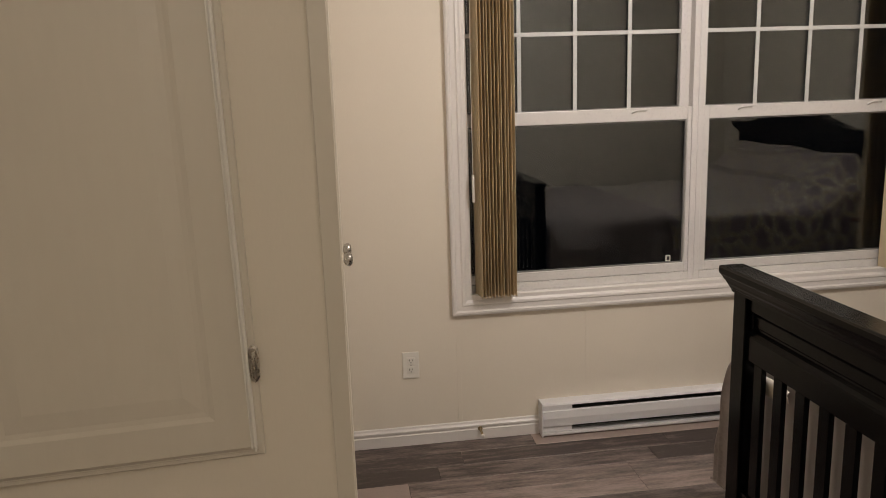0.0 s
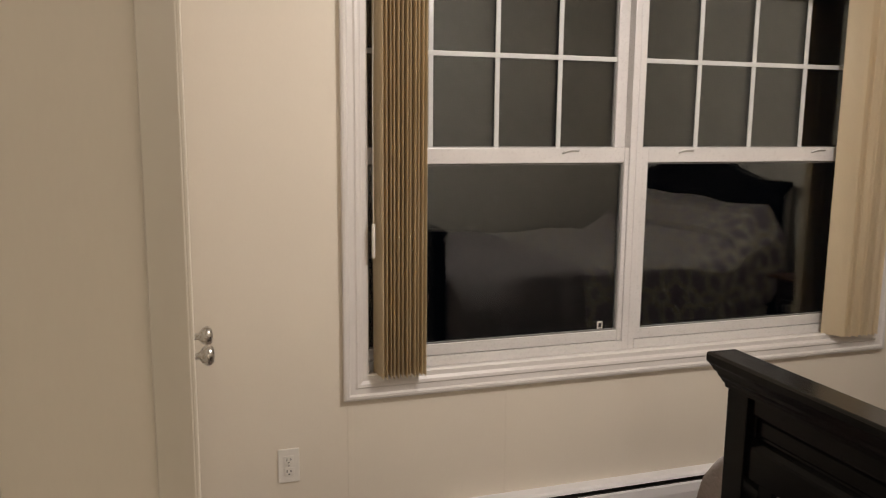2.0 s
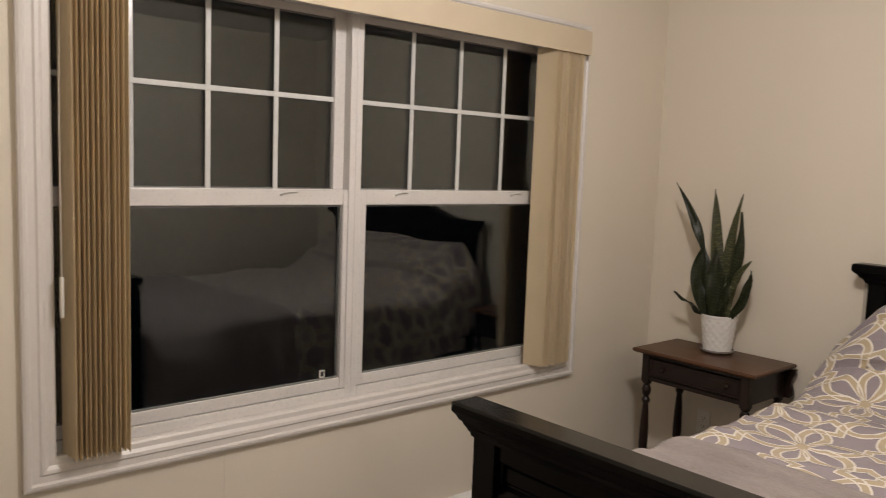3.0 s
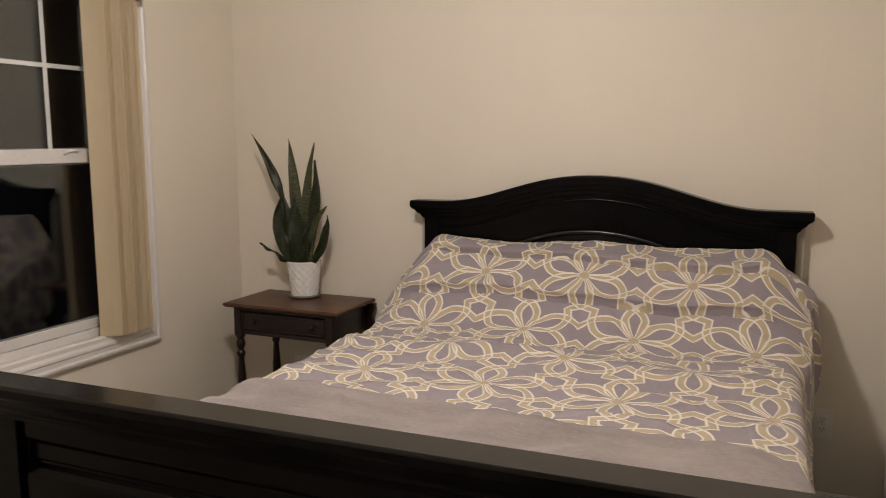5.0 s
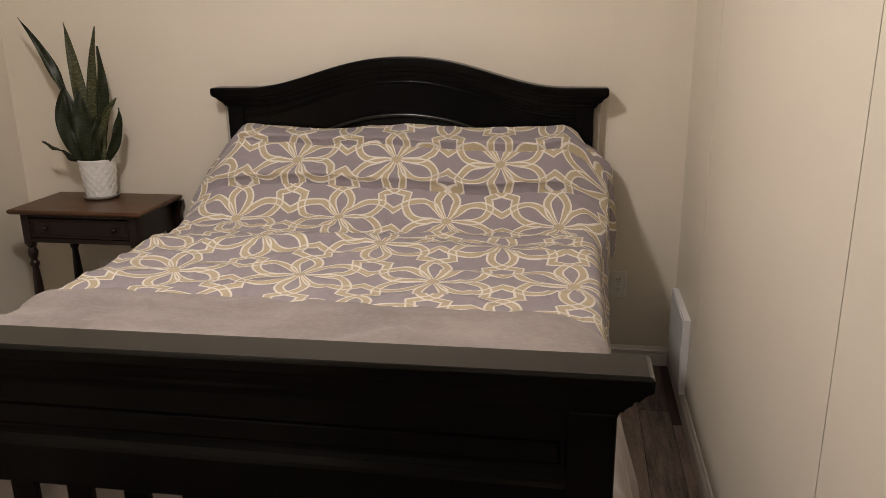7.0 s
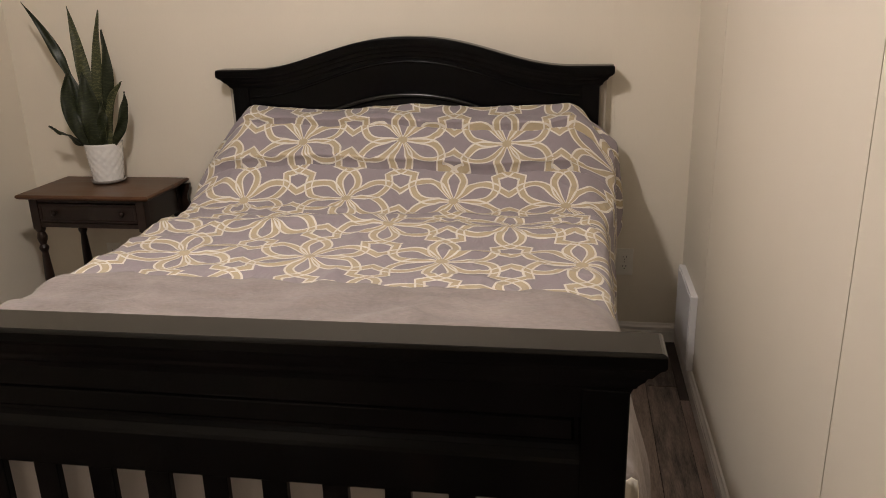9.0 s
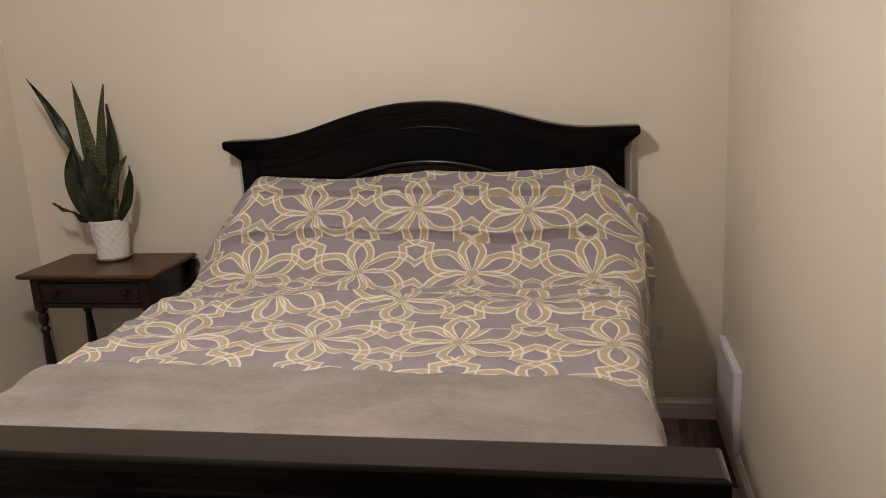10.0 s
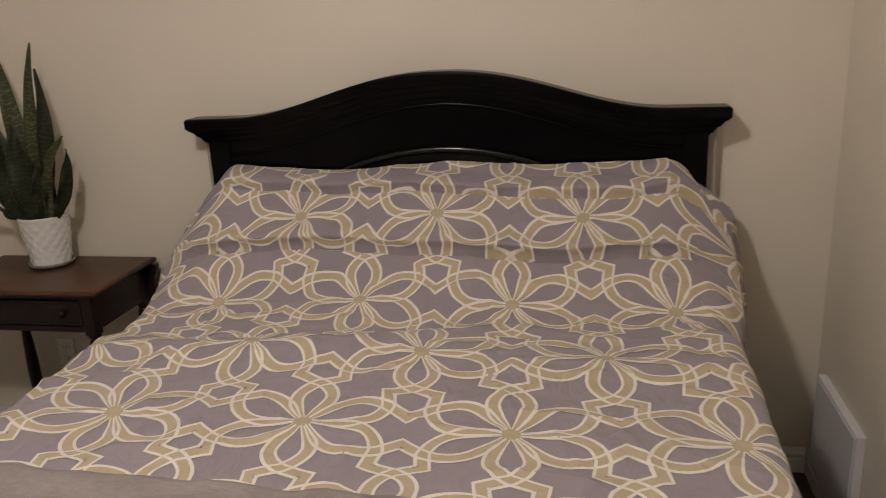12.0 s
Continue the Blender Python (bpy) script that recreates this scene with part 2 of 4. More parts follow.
wall("wall_hall_west", [(-1.47, -1.35, -1.32, Y_N, 0, Z_C)], "plain cream wall closing the hall")
wall("wall_hall_south", [(-1.35, 1.07, -1.32, -1.20, 0, Z_C)], "plain cream wall closing the hall")
wall("wall_hall_east", [(0.95, 1.07, -1.20, Y_S - 0.12, 0, Z_C)], "plain cream wall beside the entry")
tagged(part("ceiling", box(-1.47, X_E + 0.12, -1.32, Y_N + 0.14, Z_C, Z_C + 0.08), CEILING), "plain white painted ceiling", "ceiling", kind="structure")
floor = tagged(part("floor", box(-1.47, X_E + 0.12, -1.32, Y_N + 0.14, -0.10, -0.004), JOINT), "floor of grey-brown wood-look planks", "floor", kind="structure")

BASE = [(0.0, 0.0), (0.014, 0.0), (0.014, 0.048), (0.011, 0.051), (0.011, 0.058), (0.015, 0.061), (0.015, 0.068), (0.009, 0.075), (0.006, 0.083), (0.0, 0.086)]


def baseboard(p, q, out):
    """A moulded skirting board from p to q on a wall whose inner side is out."""
    rings = [[(e[0] + out[0] * d, e[1] + out[1] * d, h) for d, h in BASE] for e in (p, q)]
    tagged(part("baseboard", loft(rings), TRIM), "white moulded baseboard along the wall", "baseboard", kind="structure")


baseboard((X_W, Y_N), (1.125, Y_N), (0, -1))
baseboard((2.95, Y_N), (X_E - 0.016, Y_N), (0, -1))
baseboard((X_E, Y_S + 0.016), (X_E, Y_N), (-1, 0))
baseboard((0.95, Y_S), (X_E, Y_S), (0, 1))
baseboard((-1.35, END_Y), (X_W - 0.03, END_Y), (0, -1))


def seam(x0, x1, y0, y1, z0, z1, label):
    tagged(part("trim", box(x0, x1, y0, y1, z0, z1, 0.0008), WALL), label, "wall batten", kind="structure")


seam(0.758, 0.776, Y_N - 0.0018, Y_N, 0.086, 0.584, "thin cream batten over a wallboard joint")
seam(1.345, 1.361, Y_N - 0.0012, Y_N, 0.162, 0.584, "thin cream batten over a wallboard joint")
seam(X_E - 0.0015, X_E, 0.955, 0.973, 0.086, Z_C, "thin cream batten over a wallboard joint")
seam(3.122, 3.138, Y_S, Y_S + 0.0015, 0.40, Z_C, "thin cream batten over a wallboard joint")

# corner moulding at the end of the closet
bm = bmesh.new()
box(X_W - 0.036, X_W, END_Y - 0.006, END_Y + 0.001, 0, Z_C, 0.0015, bm)
box(X_W - 0.030, X_W - 0.004, END_Y + 0.001, END_Y + 0.060, 0, Z_C, 0.001, bm)
box(X_W - 0.010, X_W + 0.004, END_Y + 0.030, END_Y + 0.062, 0, Z_C, 0.003, bm)
tagged(part("trim", bm, CABINET), "cream corner moulding at the closet end", "corner trim", kind="structure")

# ---- window ----
win = thing("window_1", (1.91, Y_N, OPEN[2]), "white double vinyl sash window with grids, night outside", "window", kind="structure")
CASING = [(0.0, 0.0), (0.0, 0.020), (0.008, 0.024), (0.016, 0.024), (0.022, 0.018), (0.040, 0.017), (0.046, 0.021), (0.056, 0.019), (0.066, 0.012), (0.082, 0.011), (0.088, 0.006), (0.088, 0.0)]
CX0, CX1, CZ0, CZ1 = 0.744, 3.083, 0.583, 2.188


def casing(name, corners, inward):
    rings = []
    for (cx, cz), (ix, iz) in zip(corners, inward):
        rings.append([(cx + ix * a, Y_N - h, cz + iz * a) for a, h in CASING])
    part(name, loft(rings), TRIM, win, "white moulded casing")


casing("casing_bottom", [(CX0, CZ0), (CX1, CZ0)], [(1, 1), (-1, 1)])
casing("casing_top", [(CX0, CZ1), (CX1, CZ1)], [(1, -1), (-1, -1)])
casing("casing_side", [(CX0, CZ0), (CX0, CZ1)], [(1, 1), (1, -1)])
casing("casing_side", [(CX1, CZ0), (CX1, CZ1)], [(-1, 1), (-1, -1)])

# jamb boards and sill board in the depth of the wall
part("jamb", box(OPEN[0], OPEN[0] + 0.012, Y_N - 0.004, Y_N + 0.13, OPEN[2], OPEN[3]), TRIM, win)
part("jamb", box(OPEN[1] - 0.012, OPEN[1], Y_N - 0.004, Y_N + 0.13, OPEN[2], OPEN[3]), TRIM, win)
part("head_board", box(OPEN[0] + 0.012, OPEN[1] - 0.012, Y_N - 0.004, Y_N + 0.13, OPEN[3] - 0.012, OPEN[3]), TRIM, win)
part("window_sill", box(OPEN[0] + 0.012, OPEN[1] - 0.012, Y_N - 0.004, Y_N + 0.13, OPEN[2], OPEN[2] + 0.012, 0.002), TRIM, win)

FY = Y_N + 0.045                      # front of the vinyl frame
GLASS_TURN = radians(0.6)             # the panes sit a little askew in their sashes
MID = 1.868                           # joint between the two windows
Z0, Z1 = OPEN[2] + 0.012, OPEN[3] - 0.012


def sash(x0, x1, z0, z1, y, border, parent_name):
    """Frame of a sash: two stiles, two rails, a gasket line and a pane."""
    l, r, b, t = border
    bm = bmesh.new()
    box(x0, x0 + l, y, y + 0.03, z0, z1, 0.003, bm)
    box(x1 - r, x1, y, y + 0.03, z0, z1, 0.003, bm)
    box(x0 + l, x1 - r, y + 0.001, y + 0.03, z0, z0 + b, 0.003, bm)
    box(x0 + l, x1 - r, y + 0.001, y + 0.03, z1 - t, z1, 0.003, bm)
    s = part(parent_name, bm, VINYL, win)
    gx0, gx1, gz0, gz1 = x0 + l, x1 - r, z0 + b, z1 - t
    g = bmesh.new()
    w = 0.006
    box(gx0, gx0 + w, y + 0.010, y + 0.018, gz0, gz1, 0, g)
    box(gx1 - w, gx1, y + 0.010, y + 0.018, gz0, gz1, 0, g)
    box(gx0 + w, gx1 - w, y + 0.010, y + 0.018, gz0, gz0 + w, 0, g)
    box(gx0 + w, gx1 - w, y + 0.010, y + 0.018, gz1 - w, gz1, 0, g)
    part("gasket", g, GASKET, s)
    p = bmesh.new()
    box(gx0 + 0.001, gx1 - 0.001, y + 0.012, y + 0.015, gz0 + 0.001, gz1 - 0.001, 0, p)
    box(gx0 + 0.001, gx1 - 0.001, y + 0.024, y + 0.027, gz0 + 0.001, gz1 - 0.001, 0, p)
    bmesh.ops.rotate(p, verts=p.verts[:], cent=((gx0 + gx1) / 2, y + 0.0195, 0), matrix=Matrix.Rotation(GLASS_TURN, 3, "Z"))
    pane = part("pane", p, GLASS, s, "dark window glass that mirrors the room")
    pane.visible_shadow = False
    return s, (gx0, gx1, gz0, gz1)


for x0, x1, grid in ((OPEN[0] + 0.012, MID, (1.077, 1.323, 1.567)), (MID, OPEN[1] - 0.012, (2.157, 2.406, 2.655))):
    left = x0 < 1
    f = bmesh.new()
    fw0, fw1 = (0.022, 0.026) if left else (0.026, 0.022)
    box(x0, x0 + fw0, FY, FY + 0.075, Z0, Z1, 0.003, f)
    box(x1 - fw1, x1, FY, FY + 0.075, Z0, Z1, 0.003, f)
    box(x0 + fw0, x1 - fw1, FY - 0.002, FY + 0.075, Z0, Z0 + 0.035, 0.003, f)
    box(x0 + fw0, x1 - fw1, FY, FY + 0.075, Z1 - 0.025, Z1, 0.003, f)
    part("window_frame", f, VINYL, win)
    low, _ = sash(x0 + fw0, x1 - fw1, Z0 + 0.037, 1.440, FY + 0.006, (0.022 if left else 0.030, 0.019 if left else 0.030, 0.040, 0.056), "lower_sash")
    up, g = sash(x0 + fw0, x1 - fw1, 1.405, Z1 - 0.025, FY + 0.040, (0.026, 0.044, 0.033, 0.026) if left else (0.026, 0.026, 0.033, 0.026), "upper_sash")
    for gx in grid:
        part("muntin", box(gx - 0.009, gx + 0.009, FY + 0.0445, FY + 0.0505, g[2], g[3], 0.0025), MUNTIN, up)
    part("muntin", box(g[0], g[1], FY + 0.0435, FY + 0.0515, 1.762 - 0.009, 1.762 + 0.009, 0.003), MUNTIN, up)
    # sash latches on the meeting rail
    for lx in (x0 + 0.22, x1 - 0.27):
        part("sash_latch", tube([(lx - 0.032, FY + 0.004, 1.420), (lx - 0.01, FY + 0.0015, 1.430), (lx + 0.012, FY + 0.0015, 1.432), (lx + 0.034, FY + 0.004, 1.430)], 0.004, 6), VINYL, low, smooth=True)
    if left:
        tagbm = box(1.742, 1.765, FY + 0.0160, FY + 0.0175, 0.748, 0.776)
        part("sticker", tagbm, PLASTIC, low, "small white sticker on the glass")
        part("sticker_mark", box(1.747, 1.760, FY + 0.0145, FY + 0.0158, 0.753, 0.771), SLOT, low)

# ---- vertical blind ----
blind = thing("vertical_blind", (1.91, 3.62, 2.10), "beige fabric vertical blind drawn open to both sides of the window", "window blind")
nt = BLIND.node_tree
thin = nt.nodes.new("ShaderNodeBsdfTranslucent")
thin.inputs["Color"].default_value = (0.86, 0.755, 0.56, 1)
both = nt.nodes.new("ShaderNodeMixShader")
both.inputs["Fac"].default_value = 0.45
nt.links.new(nt.nodes["Principled BSDF"].outputs["BSDF"], both.inputs[1])
nt.links.new(thin.outputs["BSDF"], both.inputs[2])
nt.links.new(both.outputs["Shader"], nt.nodes["Material Output"].inputs["Surface"])
rail = bmesh.new()
box(0.81, 2.985, 3.605, 3.640, 2.055, 2.098, 0.003, rail)
part("headrail", rail, VINYL, blind)
val = bmesh.new()
box(0.790, 3.020, 3.566, 3.574, 2.046, 2.150, 0.003, val)
box(0.790, 0.797, 3.574, 3.622, 2.046, 2.150, 0.002, val)
box(3.013, 3.020, 3.574, 3.622, 2.046, 2.150, 0.002, val)
part("valance", val, VALANCE, blind, "plain beige valance board")


def vane(x, turn, z0):
    """One hanging slat, slightly curved across its width of 89 mm."""
    rings = []
    a = radians(turn)
    n = 7
    for z in (z0, 2.056):
        ring = []
        for side in (1, -1):
            ks = range(n) if side == 1 else range(n - 1, -1, -1)
            for k in ks:
                u = (k / (n - 1) - 0.5) * 0.089
                w = 0.006 * (1 - (2 * u / 0.089) ** 2) + side * 0.0005
                ring.append((x + u * math.sin(a) + w * math.cos(a), 3.612 + u * math.cos(a) - w * math.sin(a), z))
        rings.append(ring)
    ob = part("vane", loft(rings), BLIND, blind, smooth=False)
    return ob


rng = random.Random(4)
for k in range(12):
    vane(0.862 + 0.0134 * k + rng.uniform(-0.002, 0.002), rng.uniform(-3, 3) - 8, 0.668 + rng.uniform(-0.003, 0.003))
for k in range(13):
    vane(2.785 + 0.0146 * k + (0.004 * (k % 3) if k else 0), (-34, -20, -40, -12)[k % 4] + rng.uniform(-5, 5), 0.668 + rng.uniform(-0.003, 0.003))
part("wand", box(0.838, 0.848, 3.596, 3.610, 1.080, 1.195, 0.004), PLASTIC, blind, "white cord weight", smooth=True)
part("cord", tube([(0.843, 3.603, 1.195), (0.843, 3.605, 1.6), (0.850, 3.612, 2.06)], 0.0012, 6), PLASTIC, blind)

# ---- baseboard heater under the window ----
heater = thing("baseboard_heater", (2.03, 3.61, 0), "white electric baseboard heater under the window", "heater")
HX0, HX1 = 1.125, 2.945
hz = [(3.645, 0.004), (3.588, 0.004), (3.582, 0.010), (3.582, 0.022), (3.645, 0.022)]
part("base_lip", loft([[(x, y, z) for y, z in hz] for x in (HX0 + 0.006, HX1 - 0.006)]), HEATER, heater)
hz = [(3.645, 0.160), (3.602, 0.160), (3.590, 0.154), (3.586, 0.146), (3.590, 0.144), (3.604, 0.152), (3.645, 0.152)]
part("top_hood", loft([[(x, y, z) for y, z in hz] for x in (HX0 + 0.006, HX1 - 0.006)]), HEATER, heater)
hz = [(3.588, 0.048), (3.580, 0.052), (3.576, 0.090), (3.580, 0.122), (3.590, 0.126), (3.590, 0.048)]
part("front_cover", loft([[(x, y, z) for y, z in hz] for x in (HX0 + 0.006, HX1 - 0.006)]), HEATER, heater)
part("back_plate", box(HX0 + 0.010, HX1 - 0.010, 3.628, 3.644, 0.022, 0.152), DARK, heater)
part("heating_element", box(HX0 + 0.14, HX1 - 0.10, 3.600, 3.627, 0.050, 0.124), DARK, heater)
for a, b, g in ((HX0, HX0 + 0.006, 0.14), (HX1 - 0.006, HX1, 0.10)):
    part("end_cap", box(a, b, 3.578, 3.644, 0.003, 0.162, 0.002), HEATER, heater)
part("end_panel", box(HX0 + 0.007, HX0 + 0.142, 3.586, 3.600, 0.024, 0.150, 0.002), HEATER, heater)
part("end_panel", box(HX1 - 0.100, HX1 - 0.007, 3.586, 3.600, 0.024, 0.150, 0.002), HEATER, heater)


# ---- sockets ----
def socket(at, normal, label):
    """A duplex wall socket: plate and two faces with slots. normal: 'y' for the window wall, 'x' for the head wall."""
    t = thing("wall_outlet", at, label, "outlet", "wall outlets")

    def b(u0, u1, d0, d1, z0, z1, bev):
        if normal == "y":
            return box(at[0] + u0, at[0] + u1, at[1] - d1, at[1] - d0, at[2] + z0, at[2] + z1, bev)
        return box(at[0] - d1, at[0] - d0, at[1] + u0, at[1] + u1, at[2] + z0, at[2] + z1, bev)

    part("cover_plate", b(-0.036, 0.036, 0.0, 0.006, -0.060, 0.060, 0.003), PLASTIC, t)
    for z in (-0.021, 0.021):
        f = part("socket_face", b(-0.017, 0.017, 0.006, 0.0085, z - 0.015, z + 0.015, 0.002), PLASTIC, t)
        for u, h in ((-0.0065, 0.0045), (0.0065, 0.0035)):
            part("slot", b(u - 0.0013, u + 0.0013, 0.0085, 0.0092, z - h + 0.003, z + h + 0.003, 0), SLOT, f)
        part("ground_hole", b(-0.0022, 0.0022, 0.0085, 0.0092, z - 0.010, z - 0.006, 0), SLOT, f)
    part("screw", b(-0.0025, 0.0025, 0.006, 0.0068, -0.0025, 0.0025, 0.0005), NICKEL, t)


socket((0.554, Y_N, 0.372), "y", "white duplex outlet on the wall below the window")
socket((X_E, 0.888, 0.366), "x", "white duplex outlet on the wall beside the bed")
socket((X_E, 3.290, 0.330), "x", "white duplex outlet behind the nightstand")

# ---- door stop on the baseboard ----
stop = thing("door_stop", (0.853, 3.630, 0.045), "small brass spring door stop on the baseboard", "door stop")
part("base_disc", turned([(0.0105, 0), (0.0105, -0.004), (0.007, -0.006)], (0.853, 3.631, 0.052), "y", 12), BRASS, stop, smooth=True)
coil = [(0.853 + 0.005 * math.cos(k * 0.9), 3.625 - k * 0.00062, 0.052 + 0.005 * math.sin(k * 0.9) - k * 0.0001) for k in range(80)]
part("spring", tube(coil, 0.0011, 5), BRASS, stop, smooth=True)
part("rubber_tip", turned([(0.006, 0), (0.0075, -0.003), (0.0075, -0.011), (0.005, -0.013)], (0.853, 3.576, 0.044), "y", 12), PLASTIC, stop, smooth=True)

# ---- white cover panel on the side wall ----
vent = thing("wall_panel", (3.42, Y_S, 0.1), "flat white access panel mounted low on the wall", "access panel")
part("panel_board", box(3.232, 3.605, Y_S + 0.001, Y_S + 0.026, 0.088, 0.392, 0.003), HEATER, vent)
part("panel_frame", box(3.240, 3.597, Y_S + 0.026, Y_S + 0.029, 0.108, 0.384, 0.001), HEATER, vent)

# ---- utility cabinet door on the closet's end wall ----
cab = thing("cabinet_door", (-0.18, END_Y, 0.86), "cream raised-panel cabinet door on the closet end wall", "cabinet door")
DX0, DX1, DZ0, DZ1 = -0.46, 0.104, 0.862, 2.16
DF = END_Y - 0.021


AJAR = radians(3.0)
SAG = radians(0.9)                    # the leaf hangs askew and a little open


def hang(p):
    u, w = p[0] - DX1, p[2] - DZ0
    side = u * math.cos(SAG) - w * math.sin(SAG)
    return (DX1 + side * math.cos(AJAR), p[1] + u * math.sin(AJAR), DZ0 + u * math.sin(SAG) + w * math.cos(SAG))


def frame_loft(levels, bm=None):
    """Nested rectangles (inset, y) that form a moulded door leaf."""
    rings = [[(DX0 + i, y, DZ0 + i), (DX1 - i, y, DZ0 + i), (DX1 - i, y, DZ1 - i), (DX0 + i, y, DZ1 - i)] for i, y in levels]
    return loft([[hang(p) for p in ring] for ring in rings], bm)


part("door_leaf", frame_loft([(0, END_Y), (0, END_Y - 0.009), (0.003, END_Y - 0.012), (0.010, END_Y - 0.0125), (0.012, END_Y - 0.014), (0.014, END_Y - 0.014), (0.024, DF - 0.003), (0.086, DF - 0.003), (0.096, DF - 0.0006), (0.106, DF + 0.0002), (0.118, DF - 0.0006), (0.140, DF - 0.0025)]), CABINET, cab)
# White material stands in for the room light along the door's bevelled edge.
for off in (0.0145, 0.0205):
    bd = box(DX1 - off - 0.0035, DX1 - off, DF - 0.008, END_Y - 0.012, DZ0 + off, DZ1 - off, 0.001)
    for v in bd.verts:
        v.co = hang(v.co)
    part("lit_edge_bead", bd, PLASTIC, cab, "bead along the door edge, whitened for the light on it")
# Backing strip between the beads, whitened to carry the same painted light.
bd = box(DX1 - 0.0245, DX1 - 0.0135, DF - 0.0042, END_Y - 0.012, DZ0 + 0.0225, DZ1 - 0.0225, 0.0005)
for v in bd.verts:
    v.co = hang(v.co)
part("lit_bead_strip", bd, PLASTIC, cab, "strip under the door's beads, whitened for the light on it")
for z in (1.052, 1.98):
    hx = hang((DX1, 0, z))[0]
    outline = [(-0.0095, -0.026), (-0.006, -0.034), (0.0, -0.038), (0.006, -0.034), (0.0095, -0.026), (0.0095, 0.026), (0.006, 0.034), (0.0, 0.038), (-0.006, 0.034), (-0.0095, 0.026)]
    hb = loft([[(hx - 0.004 + u * g, END_Y - d, z + w * g) for u, w in outline] for g, d in ((1, 0.010), (1, 0.0185), (0.86, 0.0205))])
    hinge = part("hinge", hb, NICKEL, cab, "brushed nickel hinge")
    part("pin", turned([(0.003, -0.027), (0.0042, -0.024), (0.0042, 0.024), (0.003, 0.027)], (hx - 0.004, END_Y - 0.0215, z), "z", 12), NICKEL, hinge, smooth=True)

# ---- closet double door ----
closet = thing("closet_door", (X_W - 0.05, 2.62, 0), "pair of closed cream closet doors with round nickel knobs", "closet door")
for y0, y1 in ((2.035, 2.617), (2.623, 3.205)):
    rings = [[(x, y0 + i, 0.01 + i), (x, y1 - i, 0.01 + i), (x, y1 - i, 2.045 - i), (x, y0 + i, 2.045 - i)]
             for i, x in ((0, X_W - 0.050), (0, X_W - 0.016), (0.004, X_W - 0.012), (0.085, X_W - 0.012), (0.090, X_W - 0.020), (0.115, X_W - 0.014))]
    leaf = part("door_leaf", loft(rings), CABINET, closet)
    ky = y1 - 0.066 if y0 < 2.2 else y0 + 0.066
    part("knob", turned([(0.013, -0.003), (0.013, 0.002), (0.007, 0.006), (0.0065, 0.018), (0.015, 0.024), (0.0195, 0.031), (0.0195, 0.037), (0.014, 0.043), (0.004, 0.045)],
                        (X_W - 0.011, ky, 1.098), "x", 20), NICKEL, leaf, "round nickel knob", smooth=True)
cs = bmesh.new()
box(X_W - 0.030, X_W - 0.006, 1.975, 2.034, 0, 2.10, 0.004, cs)
box(X_W - 0.030, X_W - 0.006, 3.206, 3.265, 0, 2.10, 0.004, cs)
box(X_W - 0.030, X_W - 0.006, 2.034, 3.206, 2.046, 2.10, 0.004, cs)
part("casing", cs, CABINET, closet)

# ---- ceiling light ----
lampfix = thing("ceiling_light", (LAMP[0], LAMP[1], Z_C), "round flush ceiling light with a white rim", "ceiling light")
part("mounting_plate", turned([(0.15, 0), (0.15, -0.02), (0.14, -0.028)], (LAMP[0], LAMP[1], Z_C), "z", 32), LAMPGLASS, lampfix, smooth=False)

# ---- bed ----
BY0, BY1, BYC = 1.022, 2.572, 1.797
bed = thing("bed", (2.55, BYC, 0), "black-stained wooden queen bed with arched headboard and slatted footboard", "bed")

# footboard
foot = part("footboard", box(1.471, 1.516, BY0 + 0.066, BY1 - 0.066, 0.878, 0.940, 0.002), BLACK, bed)
levels = [(0.000, 0.926), (0.004, 0.935), (0.010, 0.937), (0.013, 0.942), (0.024, 0.949), (0.028, 0.956), (0.036, 0.957), (0.044, 0.965), (0.050, 0.970), (0.056, 0.972),
          (0.060, 0.976), (0.060, 0.9905)]
slab = [(0.0602, 0.9907), (0.0600, 0.9925), (0.0588, 0.9950), (0.055, 0.9975), (0.050, 0.999)]


def cap_ring(o, z):
    """One level of the cap; the old bed stands a touch askew."""
    ring = [(1.462 - o * 0.24, BY0 - o * 0.80), (1.502 + o * 0.38, BY0 - o * 0.80), (1.502 + o * 0.38, BY1 + o * 0.95), (1.462 - o * 0.24, BY1 + o * 0.95)]
    return [(x - 0.006 * (y - BY0), y, z - 0.004 * (y - BY0)) for x, y in ring]


part("cap_moulding", loft([cap_ring(o, z) for o, z in levels]), BLACK, foot, "black stepped moulding under the cap rail")
part("cap_rail", loft([cap_ring(o, z) for o, z in slab]), BLACK_SHEEN, foot, "black cap rail with the lit sheen put into its colour")
for y0 in (BY0, BY1 - 0.070):
    part("post", box(1.460, 1.525, y0, y0 + 0.070, 0.0, 0.932, 0.003), BLACK, foot)
pr = [[(1.480 + d, BY0 + 0.066 + i, 0.815 + i), (1.480 + d, BY1 - 0.066 - i, 0.815 + i), (1.480 + d, BY1 - 0.068 - i, 0.880 - i), (1.480 + d, BY0 + 0.068 + i, 0.880 - i)]
      for i, d in ((0, 0.024), (0, 0.0), (0.006, 0.008), (0.012, 0.008), (0.017, 0.004))]
part("panel", loft(pr), BLACK, foot)
prof = [(1.500, 0.722), (1.474, 0.722), (1.470, 0.726), (1.470, 0.797), (1.473, 0.803), (1.490, 0.822), (1.500, 0.822)]
part("middle_rail", loft([[(x, y, z) for x, z in prof] for y in (BY0 + 0.064, BY1 - 0.064)]), BLACK, foot)
